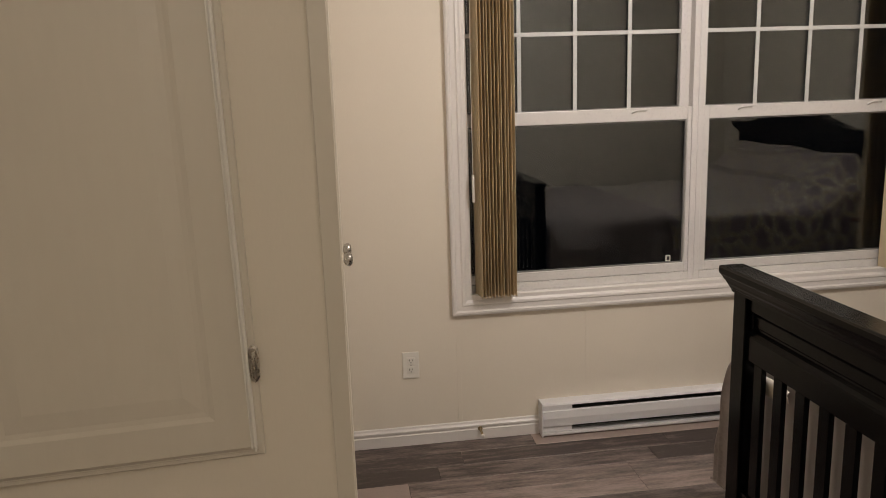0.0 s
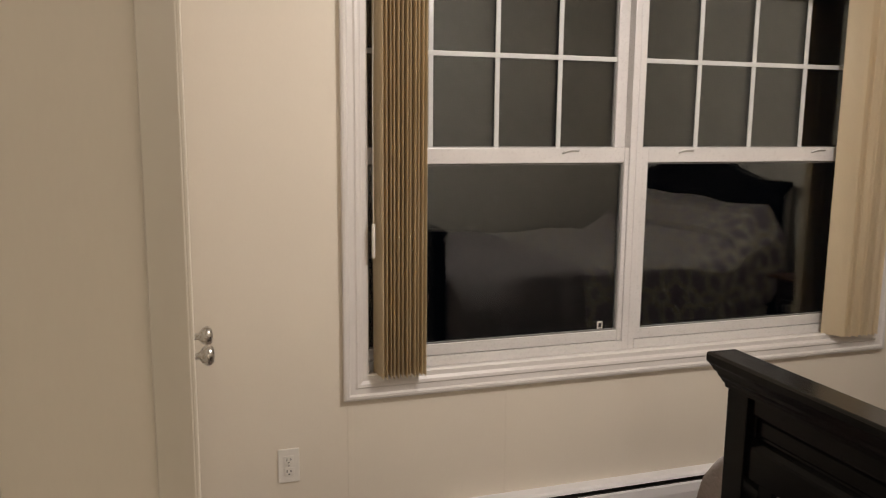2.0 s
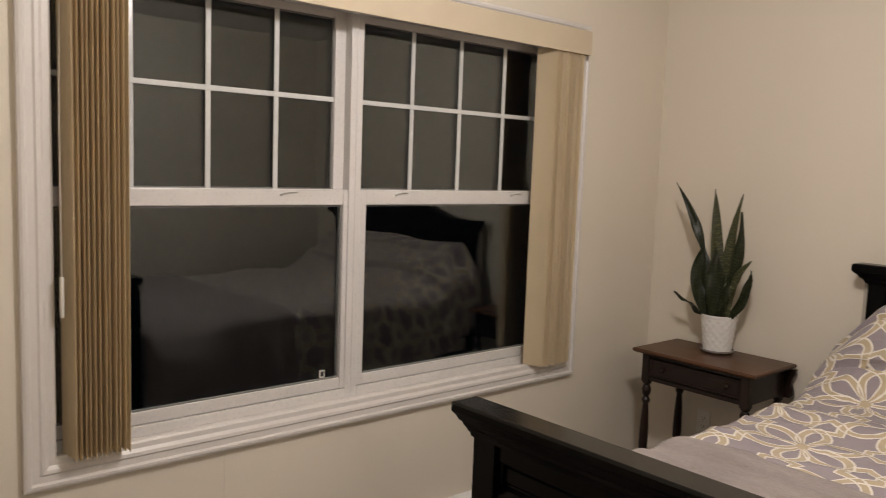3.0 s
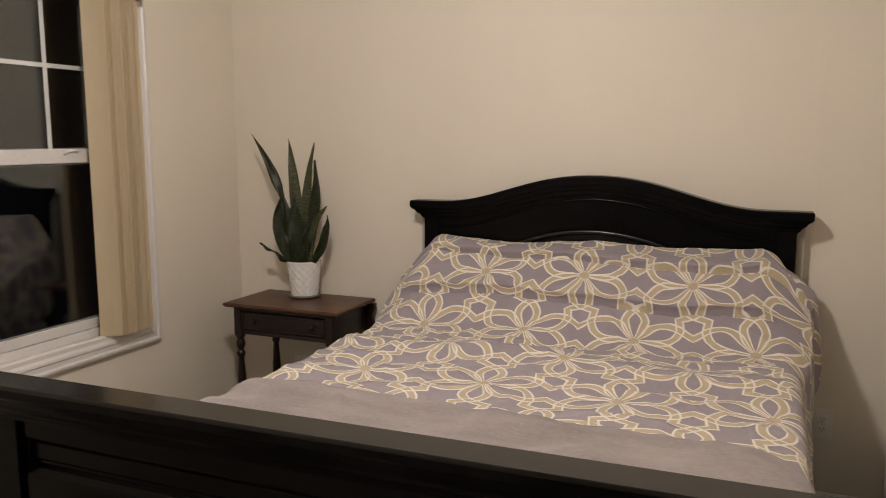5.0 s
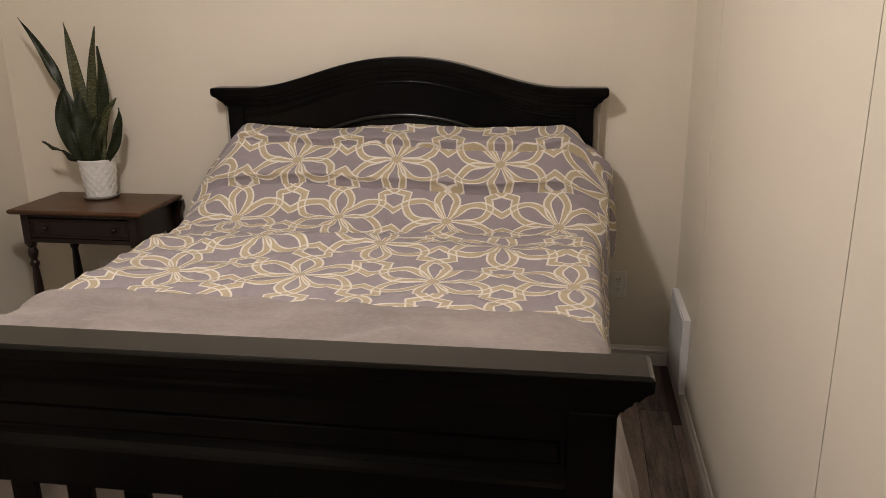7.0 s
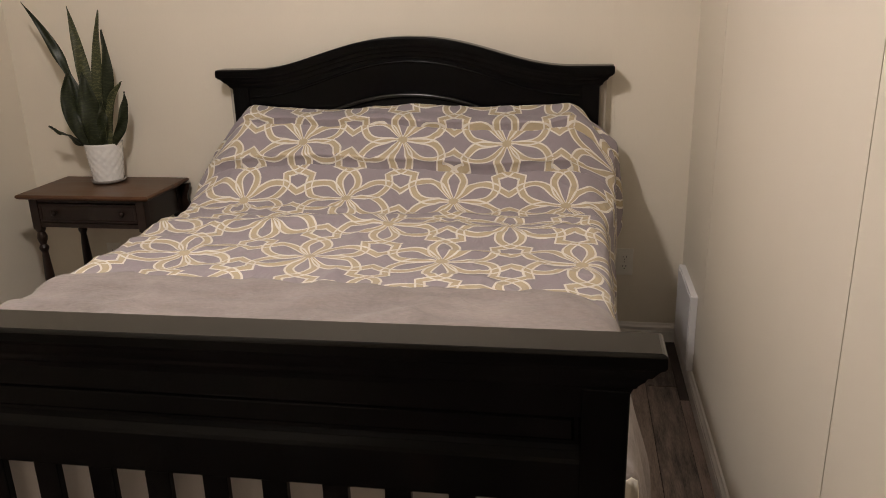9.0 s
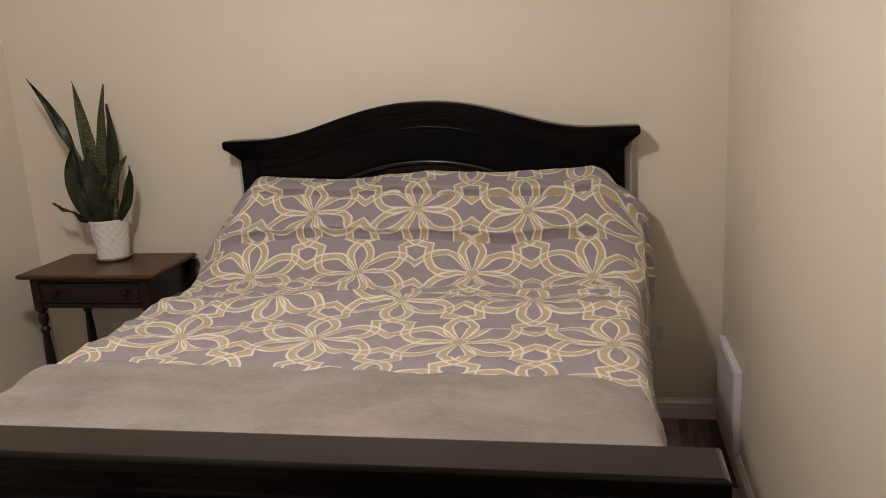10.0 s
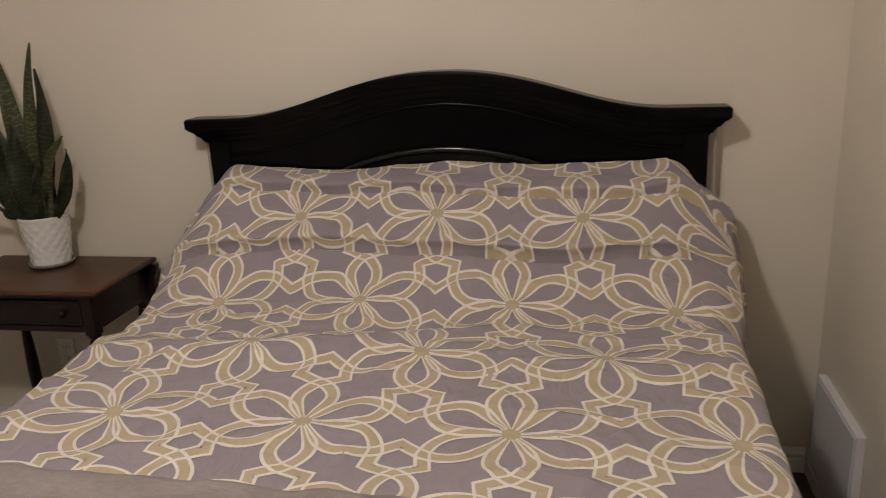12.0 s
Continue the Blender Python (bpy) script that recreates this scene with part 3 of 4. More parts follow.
part("lower_rail", box(1.470, 1.500, BY0 + 0.064, BY1 - 0.064, 0.18, 0.29, 0.004), BLACK, foot)
slat = mesh_of("slat", box(-0.008, 0.008, -0.0220, 0.0220, 0.291, 0.721, 0.002), BLACK)
for k in range(13):
    s = new("slat", slat)
    s.parent, s.matrix_parent_inverse = foot, foot.matrix_basis.inverted()
    s.location = (1.485, 1.170 + 0.1063 * k, 0)


# headboard, which stands a little off the wall
HB1, HBC = BY1 - 0.014, (BY0 + BY1) / 2 - 0.004
def head_z(y):
    """Height of the headboard's top edge: flat ends, swept up to an arch."""
    d = abs(y - HBC)
    if d > 0.66:
        return 1.205 + 0.004 * (0.83 - d)
    return 1.206 + 0.121 * (0.5 + 0.5 * math.cos(math.pi * (d / 0.66) ** 1.12))


N = 72
ys = [BY0 + (HB1 - BY0) * k / N for k in range(N + 1)]
bm = bmesh.new()
fr = [bm.verts.new((3.618, y, 0.30)) for y in ys] + [bm.verts.new((3.618, y, head_z(y) - 0.070)) for y in reversed(ys)]
bk = [bm.verts.new((3.642, v.co.y, v.co.z)) for v in fr]
bm.faces.new(fr)
bm.faces.new(bk)
for i in range(len(fr)):
    j = (i + 1) % len(fr)
    bm.faces.new((fr[i], fr[j], bk[j], bk[i]))
head = part("headboard", bm, BLACK, bed, "black arched headboard")
levels = [(0.000, -0.086), (0.006, -0.078), (0.012, -0.076), (0.016, -0.066), (0.024, -0.058), (0.030, -0.056), (0.034, -0.048), (0.042, -0.040), (0.048, -0.038), (0.052, -0.032),
          (0.056, -0.029), (0.056, -0.006), (0.053, -0.001), (0.048, 0.001)]
rings = []
for o, dz in levels:
    y0, y1 = BY0 - o, HB1 + o
    row = [y0 + (y1 - y0) * k / N for k in range(N + 1)]
    rings.append([(3.615 - o * 0.75, y, head_z(y) + dz) for y in row] + [(3.651, y, head_z(y) + dz) for y in reversed(row)])
part("crown_moulding", loft(rings), BLACK, head, "black stepped crown moulding")
# inner arched bead and panel edge
bead = [(3.618, HBC + d, head_z(HBC + d) - 0.098 - 0.02 * (abs(d) / 0.7)) for d in [(-0.70 + 1.40 * k / 60) for k in range(61)]]
part("bead", tube(bead, 0.006, 8), BLACK, head, smooth=True)
arch = [(3.608, HBC + d, 1.094 - 0.60 * (d * d)) for d in [(-0.62 + 1.24 * k / 50) for k in range(51)]]
# Bead in the lightened black, so that its highlight shows as a line.
part("arch_bead", tube(arch, 0.011, 10), BLACK_SHEEN, head, smooth=True)
bm = bmesh.new()
n = 40
dd = [(-0.60 + 1.2 * k / n) for k in range(n + 1)]
a = [bm.verts.new((3.614, HBC + d, 1.084 - 0.60 * d * d)) for d in dd]
b = [bm.verts.new((3.610, HBC + d, 1.060 - 0.60 * d * d)) for d in dd]
c = [bm.verts.new((3.610, HBC + d, 0.55)) for d in dd]
for p, q in ((a, b), (b, c)):
    for i in range(n):
        bm.faces.new((p[i], p[i + 1], q[i + 1], q[i]))
part("raised_panel", bm, BLACK, head)
for y0 in (BY0 - 0.001, HB1 - 0.069):
    part("post", box(3.610, 3.646, y0, y0 + 0.070, 0.0, 1.130, 0.003), BLACK, head)
    part("rear_strip", box(3.648, 3.664, y0 - 0.028 if y0 < 2 else y0 + 0.072, y0 - 0.002 if y0 < 2 else y0 + 0.098, 0.0, 1.150, 0.002), RAW, head, "pale unpainted strip behind the post")
for y0 in (BY0 + 0.004, BY1 - 0.034):
    part("side_rail", box(1.526, 3.610, y0, y0 + 0.030, 0.22, 0.38, 0.004), BLACK, bed)

matt = thing("mattress", (2.58, BYC, 0.25), "cream mattress and box spring inside the bed frame", "mattress")
part("box_spring", box(1.560, 3.600, BY0 + 0.040, BY1 - 0.040, 0.25, 0.45, 0.02), SHEET, matt)
part("mattress_body", box(1.560, 3.600, BY0 + 0.036, BY1 - 0.036, 0.452, 0.690, 0.04, segments=4), SHEET, matt)

# ---- bedding ----
HALF, RND = 0.800, 0.065


def pillow_rise(x, t):
    side = 1.0 - (0.38 * smoothstep((abs(t) - 0.64) / 0.20) if t < 0 else 0.40 * smoothstep((t - 0.65) / 0.17))
    bulge = 0.5 + 0.5 * math.cos((t + 0.02) * 2 * math.pi / 0.80)
    fold = 3.325 + 0.010 * math.sin(5 * t)
    f = min(max((x - 3.13) / 0.46, 0.0), 1.0)
    up = 0.308 * (0.42 * f + 0.58 * smoothstep(f))
    up += -0.016 * math.exp(-((x - 3.485 - 0.012 * math.sin(3.3 * t)) / 0.008) ** 2) + 0.008 * math.exp(-((x - 3.52 - 0.012 * math.sin(3.3 * t)) / 0.02) ** 2)
    crease = -0.018 * math.exp(-((x - fold) / 0.008) ** 2) + 0.010 * math.exp(-((x - fold - 0.03) / 0.02) ** 2)
    sag = 0.012 * bulge * smoothstep((x - 3.3) / 0.2)
    return side * (up + sag) + crease * (1 if abs(t) < 0.72 else 0.4)


def top_z(x, t):
    w = noise.noise(Vector((x * 3.1, t * 2.3, 0.7))) * 0.010 + noise.noise(Vector((x * 9.0, t * 5.0, 3.1))) * 0.008 + noise.noise(Vector((x * 21.0, t * 12.0, 6.0))) * 0.003
    ruck = 0.0125 * math.sin(26 * x + 3.0 * math.sin(3.1 * t)) * smoothstep((x - 2.70) / 0.2) * (1 - smoothstep((x - 3.20) / 0.08)) * (0.5 + 0.5 * noise.noise(Vector((t * 2.0, x, 9.0))))
    ridge = 0.007 * (1 - abs(noise.noise(Vector((x * 5.0 + 0.8 * t, t * 3.0, 12.0))))) ** 9 + 0.005 * (1 - abs(noise.noise(Vector((x * 4.0 - 3.0 * t, t * 4.5, 17.0))))) ** 12
    rumple = 0.024 * math.exp(-((x - 2.90) / 0.12) ** 2) * (0.8 + 0.5 * noise.noise(Vector((t * 2.4, 1.0, 4.0))))
    w += 0.005 * noise.noise(Vector((x * 34.0, t * 9.0, 2.0))) * smoothstep((x - 2.72) / 0.1) * (1 - smoothstep((x - 3.24) / 0.08))
    return 0.734 + w + rumple + ruck + ridge + pillow_rise(x, t)


TABLE = [0.0]
STEP = 0.005
X_FROM = 1.50
for k in range(1, 440):
    xa, xb = X_FROM + (k - 1) * STEP, X_FROM + k * STEP
    TABLE.append(TABLE[-1] + math.hypot(STEP, pillow_rise(xb, 0.3) - pillow_rise(xa, 0.3)))


def x_at(s):
    """Where the cloth lies after s metres along it from the foot."""
    k = int(np.searchsorted(TABLE, s))
    k = min(max(k, 1), len(TABLE) - 1)
    f = (s - TABLE[k - 1]) / (TABLE[k] - TABLE[k - 1])
    return X_FROM + (k - 1 + f) * STEP


def cloth(x, t, lift=0.0, flare=(0.10, 0.20), pleat=0.016):
    """A point of the bedding: x along the bed, t metres across it over the cloth, from the middle; positive towards the window."""
    a, sg = abs(t), (1 if t > 0 else -1)
    flat = HALF - RND
    if a <= flat:
        y, d, nrm = a, 0.0, (0.0, 1.0)
    elif a <= flat + RND * math.pi / 2:
        g = (a - flat) / RND
        y, d, nrm = flat + RND * math.sin(g), RND * (1 - math.cos(g)), (math.sin(g), math.cos(g))
    else:
        rest = a - flat - RND * math.pi / 2
        fl = flare[1] if sg > 0 else flare[0]
        wave = pleat * smoothstep(rest / 0.25) * (math.sin(x * 21 + 2.2 * math.sin(x * 5) + sg) + 0.5 * math.sin(x * 43 + sg * 2))
        y, d, nrm = flat + RND + fl * rest * math.exp(-rest * 1.2) + wave, RND + rest * 0.985, (1.0, 0.1)
    top = top_z(x, sg * min(a, HALF))
    tt = sg * min(a, HALF)
    side = 1 - 0.7 * smoothstep((a - 0.60) / 0.25)
    over = 0.036 * math.exp(-((x - 3.352 - 0.010 * math.sin(5 * tt)) / 0.017) ** 2) + 0.026 * math.exp(-((x - 3.507 - 0.012 * math.sin(3.3 * tt)) / 0.014) ** 2)
    x = x - over * side
    fold = a - 0.74 - (3.60 - x) * 1.15
    drape = 0.0
    if sg < 0 and a > 0.6:
        near = smoothstep((x - 3.16) / 0.14)
        drape = near * (-0.036 * math.exp(-(fold / 0.016) ** 2) + 0.016 * smoothstep((fold - 0.01) / 0.07) * (1 - smoothstep((a - 1.08) / 0.05)))
    puff = drape + (0.035 if sg > 0 else 0.040) * smoothstep((x - 3.05) / 0.25) * smoothstep((a - 0.75) / 0.1) * math.exp(-max(a - 1.0, 0) * 3)
    return Vector((x, BYC + sg * (y + puff + nrm[0] * lift), top - d + nrm[1] * lift))


def sheet_grid(xs, ts, at):
    bm = bmesh.new()
    rows = [[bm.verts.new(at(x, t)) for t in ts] for x in xs]
    for r0, r1 in zip(rows, rows[1:]):
        for i in range(len(ts) - 1):
            bm.faces.new((r0[i], r0[i + 1], r1[i + 1], r1[i]))
    return bm


def thicken(ob, depth):
    mod = ob.modifiers.new("thickness", "SOLIDIFY")
    mod.thickness, mod.offset = depth, -1


T0, T1 = -1.20, 1.16
S_END = TABLE[int((3.600 - X_FROM) / STEP)]
S0, NS, NT = 0.62, 420, 280
ts = [T0 + (T1 - T0) * k / NT for k in range(NT + 1)]
xs = [x_at(S0 + (S_END - S0) * k / NS) for k in range(NS + 1)]
GRID = [[cloth(x, t) for t in ts] for x in xs]
quilt = thing("comforter", (2.9, BYC, 0.73), "grey-mauve cotton comforter with tan and cream interlaced flower print", "comforter")
bm = bmesh.new()
vv = [[bm.verts.new(p) for p in row] for row in GRID]
for r0, r1 in zip(vv, vv[1:]):
    for i in range(NT):
        bm.faces.new((r0[i], r0[i + 1], r1[i + 1], r1[i]))
cover = part("cover", bm, CLOTH, quilt, smooth=True)


def on_cloth(s, t, lift):
    """A point at s, t on the comforter's own surface, raised off it by lift."""
    fs, ft = (s - S0) / (S_END - S0) * NS, (t - T0) / (T1 - T0) * NT
    i, j = min(max(int(fs), 0), NS - 1), min(max(int(ft), 0), NT - 1)
    u, v = fs - i, ft - j
    p00, p01, p10, p11 = GRID[i][j], GRID[i][j + 1], GRID[i + 1][j], GRID[i + 1][j + 1]
    p = (p00 * (1 - v) + p01 * v) * (1 - u) + (p10 * (1 - v) + p11 * v) * u
    return p + (p10 + p11 - p00 - p01).cross(p01 + p11 - p00 - p10).normalized() * lift


# printed pattern: six-petalled flowers on a staggered grid, joined by angular links
PA, PB = 0.410, 0.303               # flower spacing across and along the cloth
S_ORIGIN, T_ORIGIN = TABLE[int((2.580 - X_FROM) / STEP)], 1.492 - BYC


def flower(i, j):
    return Vector((S_ORIGIN + PB * j, T_ORIGIN + PA * (i + 0.5 * (j % 2)) + 0.028 * j))


def bezier(p, n):
    return [p[0] * (1 - u) ** 3 + p[1] * 3 * u * (1 - u) ** 2 + p[2] * 3 * u * u * (1 - u) + p[3] * u ** 3 for u in [k / n for k in range(n + 1)]]


def petal_arm(centre, mid, side, corner):
    """One half of a petal from the flower's centre over the crossing to the link's corner."""
    ax = mid - centre
    dist = ax.length
    ax = ax / dist
    pv = Vector((-ax.y, ax.x)) * side
    tip = centre + ax * dist * 0.785
    curve = bezier([centre, centre + ax * dist * 0.22 + pv * dist * 0.06, centre + ax * dist * 0.50 + pv * dist * 0.37, tip], 28)
    return curve + [tip.lerp(corner, k / 10) for k in range(1, 11)]


def strip(bm, line, half, shift, lift, across, short=0):
    """A flat band along a line on the cloth, to one side of it by shift, narrow where it leaves a flower."""
    n = len(line)
    rows = []
    for k in range(n):
        d = line[min(k + 1, n - 1)] - line[max(k - 1, 0)]
        d = d.normalized() if d.length > 1e-6 else Vector((1, 0))
        stretch = 1.0
        if 0 < k < n - 1:
            d0, d1 = (line[k] - line[k - 1]).normalized(), (line[k + 1] - line[k]).normalized()
            d = (d0 + d1).normalized()
            stretch = 1 / max(d.dot(d1), 0.5)
        nv = Vector((-d.y, d.x)) * stretch
        near = min(k, n - 1 - k)
        slim = 0.30 + 0.70 * smoothstep(near / 14)
        h = half * max(slim, 0.5)
        rows.append([line[k] + nv * (shift * slim + h * (2 * q / across - 1)) for q in range(across + 1)])
    prev = None
    for row in rows[short:n - short]:
        if not all(0.70 < p.x < S_END - 0.002 and T0 + 0.01 < p.y < T1 - 0.01 for p in (row[0], row[-1])):
            prev = None
            continue
        now = [bm.verts.new(on_cloth(p.x, p.y, lift)) for p in row]
        if prev:
            for q in range(across):
                bm.faces.new((prev[q], prev[q + 1], now[q + 1], now[q]))
        prev = now


tan, white = bmesh.new(), bmesh.new()
count = 0
for j in range(-4, 7):
    for i in range(-5, 6):
        o = flower(i, j)
        right = flower(i + 1, j)
        k = i if j % 2 == 0 else i + 1
        for apex in (flower(k, j + 1), flower(k, j - 1)):
            tri = [o, right, apex]
            mid = (o + right + apex) / 3
            for p in range(3):
                c0, c1, third = tri[p], tri[(p + 1) % 3], tri[(p + 2) % 3]
                corner = mid + (mid - third).normalized() * 0.057
                lines = []
                outer = 0
                for c in (c0, c1):
                    ax = mid - c
                    pv = Vector((-ax.y, ax.x))
                    away = -1 if pv.dot(corner - mid) > 0 else 1
                    outer = outer or away
                    lines.append(petal_arm(c, mid, away, corner))
                line = lines[0] + lines[1][::-1][1:]
                count += 1
                lift = 0.0007 + 0.00005 * (count % 7)
                strip(tan, line, 0.0108, 0.0, lift, 4)
                strip(white, line, 0.0035, outer * 0.0128, lift + 0.0005, 1, 3)
                strip(white, line, 0.0030, outer * -0.0124, lift + 0.0005, 1, 3)
part("tan_print", tan, TAN, cover, "tan bands printed on the comforter", smooth=True)
part("cream_print", white, CREAM, cover, "cream outlines printed on the comforter", smooth=True)

# plush blanket folded over the foot of the bed
throw = thing("throw_blanket", (1.95, BYC, 0.73), "grey plush blanket spread over the foot of the bed", "blanket")
bt = [-1.36 + 2.76 * k / 200 for k in range(201)]
bx = [k / 80 for k in range(81)]


def blanket(f, t):
    edge = 2.350 + 0.010 * math.sin(3.0 * t + 0.5) + 0.006 * noise.noise(Vector((t * 5, 2.0, 1.0))) - (0.045 if t > 0 else 0.12) * smoothstep((abs(t) - 0.60) / 0.25)
    if f < 0.3:
        drop = (0.3 - f) / 0.3 * 0.52
        base = cloth(1.575, t, 0.012, (0.14, 0.34), 0.024)
        g = min(drop / 0.03, 1.0)
        if t > 0.70:
            base.y += 0.14 * smoothstep((t - 0.70) / 0.22)
        return Vector((base.x - 0.028 * math.sin(g * math.pi / 2) + 0.004 * math.sin(t * 30), base.y, max(base.z - drop, 0.16)))
    u = (f - 0.3) / 0.7
    x = 1.575 + (edge - 1.575) * u
    p = cloth(x, t, 0.012, (0.14, 0.34), 0.024)
    if t > 0.70:
        p.y += 0.14 * smoothstep((t - 0.70) / 0.22) * (1 - smoothstep((x - 1.60) / 0.45))
    p.z += 0.009 * noise.noise(Vector((x * 7, t * 5, 5.0))) + 0.006 * noise.noise(Vector((x * 16, t * 9, 8.0)))
    p.z += 0.010 * (1 - abs(noise.noise(Vector((x * 3.5, t * 2.2, 21.0))))) ** 10 * smoothstep((x - 1.62) / 0.1)
    if u > 0.97:
        p.z -= 0.006 * (u - 0.97) / 0.03
    return p


ob = part("blanket_cloth", sheet_grid(bx, bt, blanket), PLUSH, throw, smooth=True)
thicken(ob, 0.008)

# pale skirt that hangs behind the slats
skirt = thing("bed_skirt", (1.53, BYC, 0.12), "pale grey cloth skirt hanging behind the footboard slats", "bed skirt")
bm = bmesh.new()
rows = []
for k in range(141):
    y = 1.06 + 1.475 * k / 140
    w = 0.006 * math.sin(y * 38 + 1.5 * math.sin(y * 9)) + 0.004 * noise.noise(Vector((y * 9, 1.0, 2.0)))
    rows.append([bm.verts.new((1.527 + w * (0.3 + 0.7 * (0.715 - z) / 0.59), y, z)) for z in (0.125, 0.3, 0.5, 0.62, 0.69, 0.715)])
for r0, r1 in zip(rows, rows[1:]):
    for i in range(5):
        bm.faces.new((r0[i], r0[i + 1], r1[i + 1], r1[i]))
thicken(part("skirt_cloth", bm, SKIRT, skirt, smooth=True), 0.002)

# sheet hem that peeps out behind the slats
hem = thing("bed_sheet", (1.538, 2.1, 0.6), "rumpled cream sheet hem behind the footboard slats", "bed sheet")
bm = bmesh.new()
rows = []
for k in range(90):
    y = 2.338 + 0.160 * k / 89
    h = 0.675 + 0.022 * noise.noise(Vector((y * 6, 0.3, 0.1)))
    lo = h - (0.055 if y > 2.41 else 0.030) - 0.03 * noise.noise(Vector((y * 5, 4.0, 0.1)))
    w = 0.006 * noise.noise(Vector((y * 14, 2.2, 7.0)))
    rows.append([bm.verts.new((1.517 + w, y, h)), bm.verts.new((1.508 + w, y, h - 0.012)), bm.verts.new((1.507 - w, y, (h + lo) / 2)), bm.verts.new((1.514, y, lo))])
for r0, r1 in zip(rows, rows[1:]):
    for i in range(3):
        bm.faces.new((r0[i], r0[i + 1], r1[i + 1], r1[i]))
drop = bmesh.new()
rows = []
for k in range(25):
    z = 0.735 - 0.575 * k / 24
    out = 0.999 - 0.14 * (0.735 - z) - 0.006 * math.sin(9 * z)
    rows.append([drop.verts.new((1.533 + 0.006 * math.sin(4 * q + 7 * z) * (q > 0), 1.075 + (out - 1.075) * q / 8, z)) for q in range(9)])
for r0, r1 in zip(rows, rows[1:]):
    for q in range(8):
        drop.faces.new((r0[q], r0[q + 1], r1[q + 1], r1[q]))
thicken(part("hanging_corner", drop, SHEET, hem, "pale corner of the sheet beside the bed post", smooth=True), 0.003)
hemcloth = part("hem_cloth", bm, SHEET, hem, smooth=True)
thicken(hemcloth, 0.003)

# ---- nightstand ----
NX0, NX1, NY0, NY1, NZ = 3.302, 3.672, 2.845, 3.455, 0.722
ns = thing("nightstand", (3.49, 3.15, 0), "dark red-brown wooden nightstand with one drawer and turned legs", "nightstand")
levels = [(0.010, NZ - 0.021), (0.004, NZ - 0.017), (0.000, NZ - 0.011), (0.000, NZ - 0.006), (0.004, NZ - 0.001), (0.007, NZ)]
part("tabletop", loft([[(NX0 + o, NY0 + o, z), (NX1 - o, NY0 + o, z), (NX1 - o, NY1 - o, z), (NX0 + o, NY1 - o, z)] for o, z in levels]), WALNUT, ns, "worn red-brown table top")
b0, b1, c0, c1 = NX0 + 0.030, NX1 - 0.016, NY0 + 0.038, NY1 - 0.038
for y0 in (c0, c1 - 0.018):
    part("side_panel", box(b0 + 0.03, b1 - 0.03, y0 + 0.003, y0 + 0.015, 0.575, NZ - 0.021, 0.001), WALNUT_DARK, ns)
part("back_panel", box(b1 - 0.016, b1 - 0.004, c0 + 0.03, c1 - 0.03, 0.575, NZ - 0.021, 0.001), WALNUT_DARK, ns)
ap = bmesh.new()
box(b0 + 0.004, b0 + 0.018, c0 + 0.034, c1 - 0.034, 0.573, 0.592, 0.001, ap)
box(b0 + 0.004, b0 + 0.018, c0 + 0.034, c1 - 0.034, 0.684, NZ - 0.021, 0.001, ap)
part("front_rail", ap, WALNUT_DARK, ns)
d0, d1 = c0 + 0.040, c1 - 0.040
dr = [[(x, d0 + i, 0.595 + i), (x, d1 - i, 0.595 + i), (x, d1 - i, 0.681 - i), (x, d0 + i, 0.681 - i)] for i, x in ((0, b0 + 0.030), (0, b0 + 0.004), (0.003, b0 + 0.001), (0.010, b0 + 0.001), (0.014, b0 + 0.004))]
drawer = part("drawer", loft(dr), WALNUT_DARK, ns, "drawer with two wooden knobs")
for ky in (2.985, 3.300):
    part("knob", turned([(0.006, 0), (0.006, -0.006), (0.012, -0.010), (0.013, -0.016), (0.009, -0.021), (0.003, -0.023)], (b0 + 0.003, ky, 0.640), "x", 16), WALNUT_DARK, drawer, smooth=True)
LEG = [(0.015, 0.0), (0.011, 0.012), (0.016, 0.030), (0.020, 0.045), (0.015, 0.060), (0.021, 0.078), (0.021, 0.085), (0.0195, 0.086)]
LEG2 = [(0.0195, 0.150), (0.021, 0.151), (0.021, 0.158), (0.013, 0.172), (0.018, 0.190), (0.021, 0.230), (0.0215, 0.290), (0.0195, 0.360), (0.016, 0.420), (0.013, 0.455), (0.020, 0.470), (0.020, 0.478), (0.012, 0.490), (0.019, 0.508), (0.022, 0.524), (0.018, 0.540), (0.014, 0.546), (0.021, 0.556), (0.021, 0.564)]
for lx in (b0 + 0.020, b1 - 0.020):
    for ly in (c0 + 0.019, c1 - 0.019):
        g = turned(LEG, (lx, ly, 0), "z", 16)
        turned(LEG2, (lx, ly, 0), "z", 16, g)
        box(lx - 0.019, lx + 0.019, ly - 0.019, ly + 0.019, 0.084, 0.152, 0.002, g)
        box(lx - 0.020, lx + 0.020, ly - 0.019, ly + 0.019, 0.562, NZ - 0.021, 0.002, g)
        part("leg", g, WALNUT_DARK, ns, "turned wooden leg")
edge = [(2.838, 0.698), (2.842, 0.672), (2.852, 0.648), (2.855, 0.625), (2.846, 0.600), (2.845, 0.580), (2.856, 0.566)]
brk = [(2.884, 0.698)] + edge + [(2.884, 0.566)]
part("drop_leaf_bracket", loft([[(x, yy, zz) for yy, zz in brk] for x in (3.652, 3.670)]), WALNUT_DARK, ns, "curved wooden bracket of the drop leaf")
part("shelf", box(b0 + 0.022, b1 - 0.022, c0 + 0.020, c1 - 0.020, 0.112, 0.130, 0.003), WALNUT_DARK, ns)

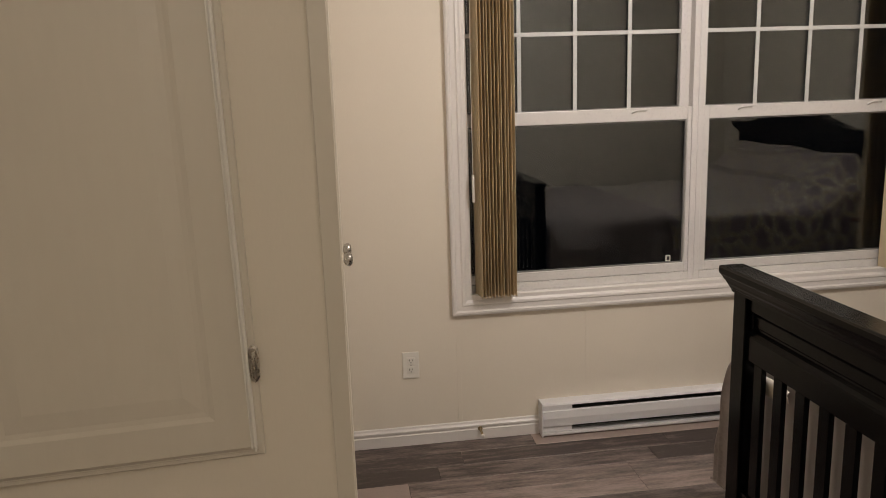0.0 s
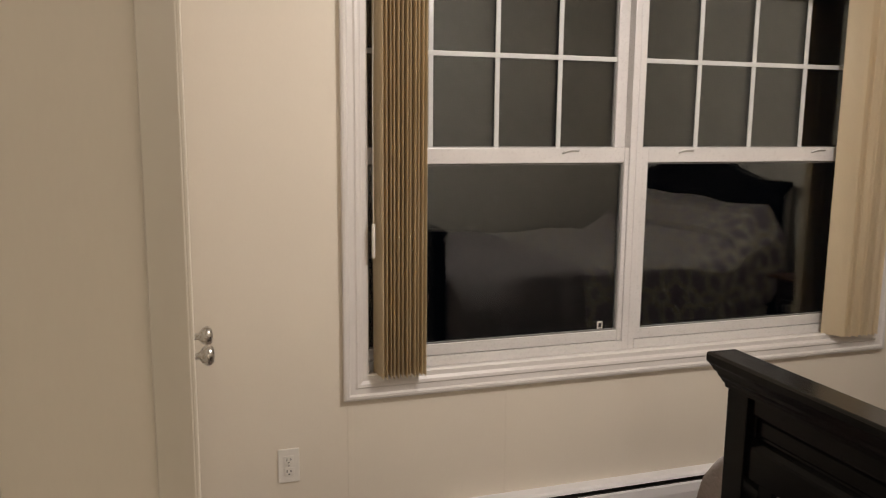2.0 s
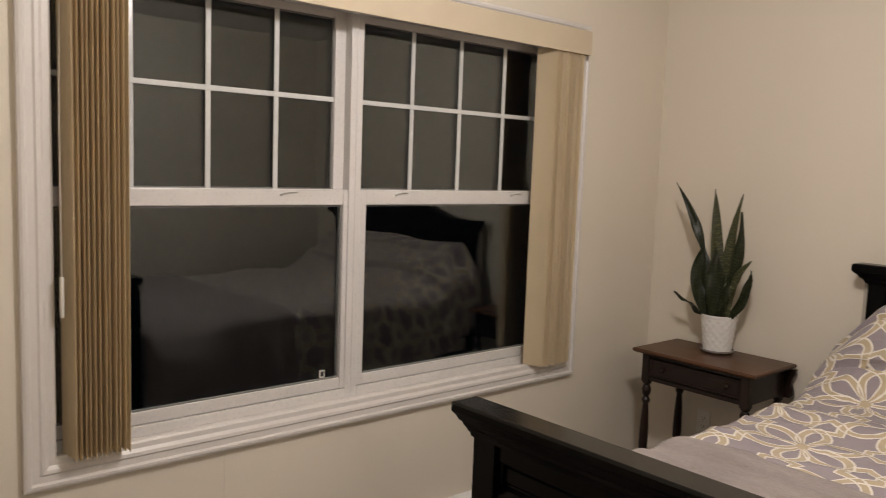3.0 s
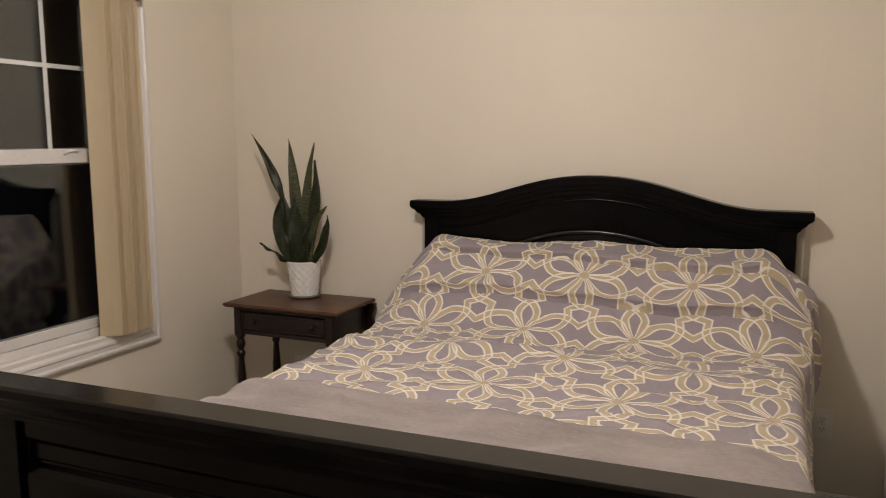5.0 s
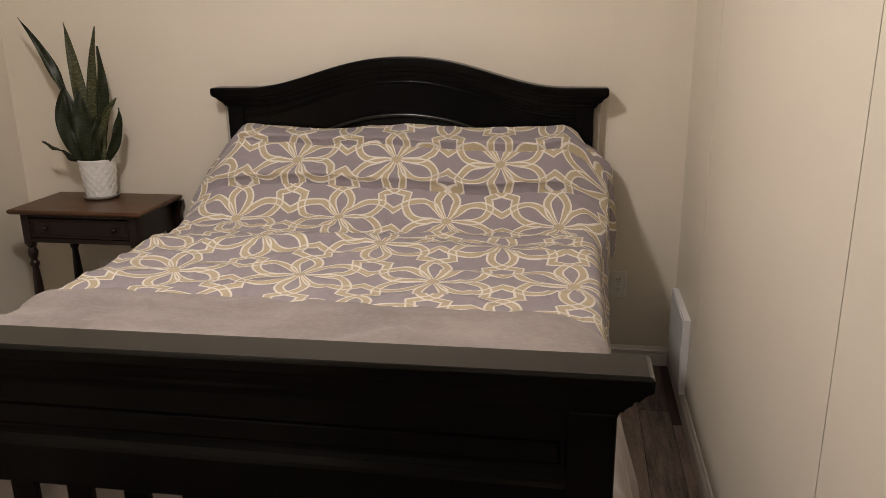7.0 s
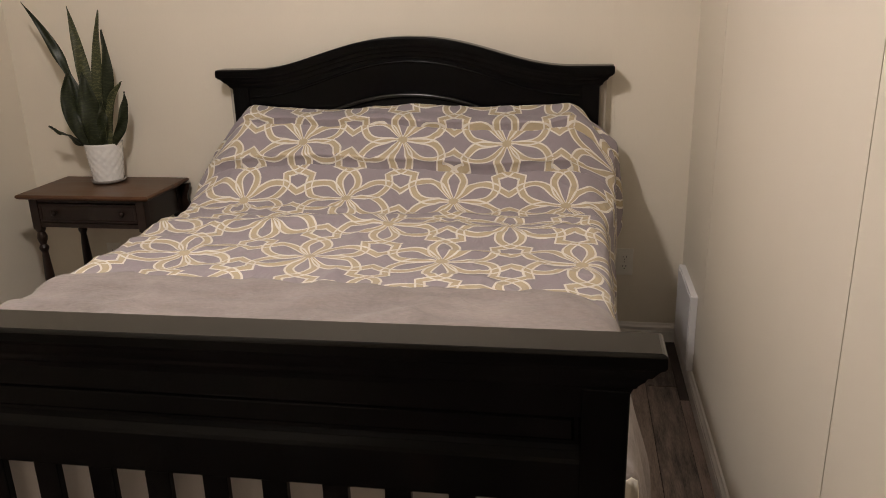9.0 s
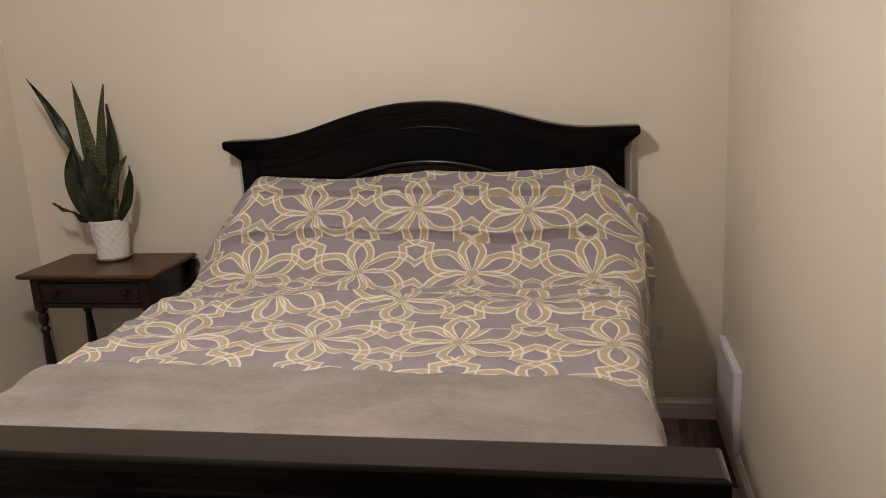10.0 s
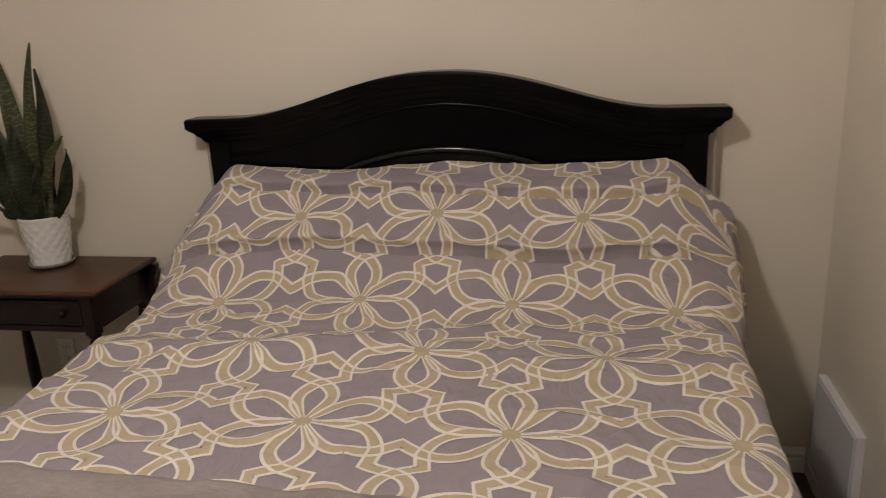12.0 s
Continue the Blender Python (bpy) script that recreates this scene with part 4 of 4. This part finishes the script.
# ---- potted snake plant ----
PX, PY = 3.572, 3.178
plant = thing("potted_plant", (PX, PY, NZ), "snake plant in a white quilted ceramic pot on the nightstand", "plant")
part("saucer", turned([(0.056, 0.001), (0.070, 0.004), (0.076, 0.014), (0.073, 0.016), (0.067, 0.009)], (PX, PY, NZ), "z", 36), SAUCER, plant, "grey saucer", smooth=True)
rings = []
PH0, PH1 = NZ + 0.008, 0.900
nr, na = 44, 96
for k in range(nr + 1):
    f = k / nr
    ring = []
    for q in range(na):
        a = 2 * math.pi * q / na
        r = 0.0625 + 0.018 * f
        if 0.03 < f < 0.90:
            u, v = 13 * a / math.pi, f * 9.0
            d = abs(math.sin((u + v) * math.pi / 2)) * abs(math.sin((u - v) * math.pi / 2))
            r += 0.0038 * d ** 0.7 - 0.001
        elif f >= 0.93:
            r += 0.002
        ring.append((PX + r * math.cos(a), PY + r * math.sin(a), PH0 + (PH1 - PH0) * f))
    rings.append(ring)
for r, z in ((0.080, PH1 + 0.001), (0.076, PH1 - 0.002), (0.074, PH1 - 0.020)):
    rings.append([(PX + r * math.cos(2 * math.pi * q / na), PY + r * math.sin(2 * math.pi * q / na), z) for q in range(na)])
part("pot", loft(rings), PORCELAIN, plant, "white quilted ceramic pot", smooth=True)
part("soil", turned([(0.0745, 0.0), (0.0745, 0.006), (0.05, 0.012), (0.01, 0.010)], (PX, PY, 0.882), "z", 28), SOIL, plant, smooth=True)


def snake_leaf(base, mid, tip, width, twist, face, banded=False, neck=0.0):
    """A sword-shaped leaf along a bent line, folded a little along its middle."""
    p0, p1, p2 = Vector(base), Vector(mid), Vector(tip)
    bm = bmesh.new()
    uvs = bm.loops.layers.uv.new("UVMap")
    rows, tex = [], {}
    n = 22
    for k in range(n + 1):
        f = k / n
        c = p0 * (1 - f) ** 2 + p1 * 2 * f * (1 - f) + p2 * f * f
        d = ((p1 - p0) * (1 - f) + (p2 - p1) * f).normalized()
        ang = radians(face + twist * f)
        side = Vector((math.sin(ang), math.cos(ang), 0))
        side = (side - d * side.dot(d)).normalized()
        nrm = d.cross(side)
        w = 0.84 * width * (0.42 + 0.58 * math.sin(min(f / 0.52, 1) * math.pi / 2)) * (1 if f < 0.52 else (1 - ((f - 0.52) / 0.48) ** 1.35)) + 0.0006
        w *= 1 - neck * math.exp(-((f - 0.50) / 0.10) ** 2)
        row = []
        for q in (-1, -0.55, 0, 0.55, 1):
            wob = 0.009 * math.sin(f * 12 + q * 2.4 + face) * abs(q)
            v = bm.verts.new(c + side * (w * q * 0.5) + nrm * (0.16 * w * q * q + wob))
            tex[v] = (q * 0.02 + base[1] * 3, f * (p2 - p0).length)
            row.append(v)
        rows.append(row)
    for r0, r1 in zip(rows, rows[1:]):
        for i in range(4):
            fa = bm.faces.new((r0[i], r0[i + 1], r1[i + 1], r1[i]))
            for lp in fa.loops:
                lp[uvs].uv = tex[lp.vert]
    ob = part("leaf", bm, PALE_LEAF if banded else LEAF, plant, smooth=True)
    thicken(ob, 0.002)


G = 0.888
LEAVES = [
    ((3.530, 3.218, G), (3.535, 3.208, 1.210), (3.535, 3.428, 1.499), 0.066, 25, -50, False, 0.55),
    ((3.560, 3.196, G), (3.562, 3.202, 1.218), (3.560, 3.240, 1.478), 0.068, -15, -32, True),
    ((3.560, 3.166, G), (3.562, 3.166, 1.206), (3.560, 3.098, 1.461), 0.052, 20, -42, True),
    ((3.570, 3.156, G), (3.572, 3.092, 1.187), (3.566, 3.100, 1.381), 0.058, -30, -22),
    ((3.510, 3.172, G), (3.496, 3.162, 1.060), (3.510, 3.186, 1.212), 0.104, 12, -36),
    ((3.514, 3.208, G), (3.486, 3.300, 1.064), (3.508, 3.244, 1.226), 0.072, -18, -30),
    ((3.530, 3.122, G), (3.526, 3.114, 1.080), (3.530, 3.022, 1.168), 0.048, 70, -60, True, 0.30),
    ((3.540, 3.112, G), (3.545, 3.034, 1.000), (3.540, 3.024, 1.126), 0.054, -35, -25),
    ((3.530, 3.230, G), (3.528, 3.318, 0.946), (3.515, 3.392, 0.978), 0.052, 40, 15),
    ((3.520, 3.140, G), (3.504, 3.124, 1.000), (3.505, 3.112, 1.090), 0.054, 10, -40),
    ((3.590, 3.196, G), (3.612, 3.220, 1.045), (3.612, 3.226, 1.190), 0.056, 20, -20),
    ((3.600, 3.170, G), (3.622, 3.160, 1.003), (3.630, 3.150, 1.117), 0.050, -20, 10),
]
for leaf_args in LEAVES:
    snake_leaf(*leaf_args)

# ---- floor planks ----
rng = random.Random(11)
PW, PL = 0.118, 0.92
plank = mesh_of("plank", box(0, PL - 0.0016, 0, PW - 0.0014, -0.003, 0.0, 0.0012, segments=1), PLANK)
y = Y_N - 41 * PW
while y < Y_N:
    x = -1.35 - rng.uniform(0.05, PL)
    while x < X_E:
        a, b = max(x, -1.35), min(x + PL, X_E)
        if b - a > 0.05:
            inside = b - a > PL - 0.01
            me = plank if inside else mesh_of("plank", box(0, b - a - 0.0016, 0, PW - 0.0014, -0.003, 0.0, 0.0012, segments=1), PLANK)
            o = new("plank", me)
            o.parent = floor
            o.location = (a, y, 0)
        x += PL
    y += PW
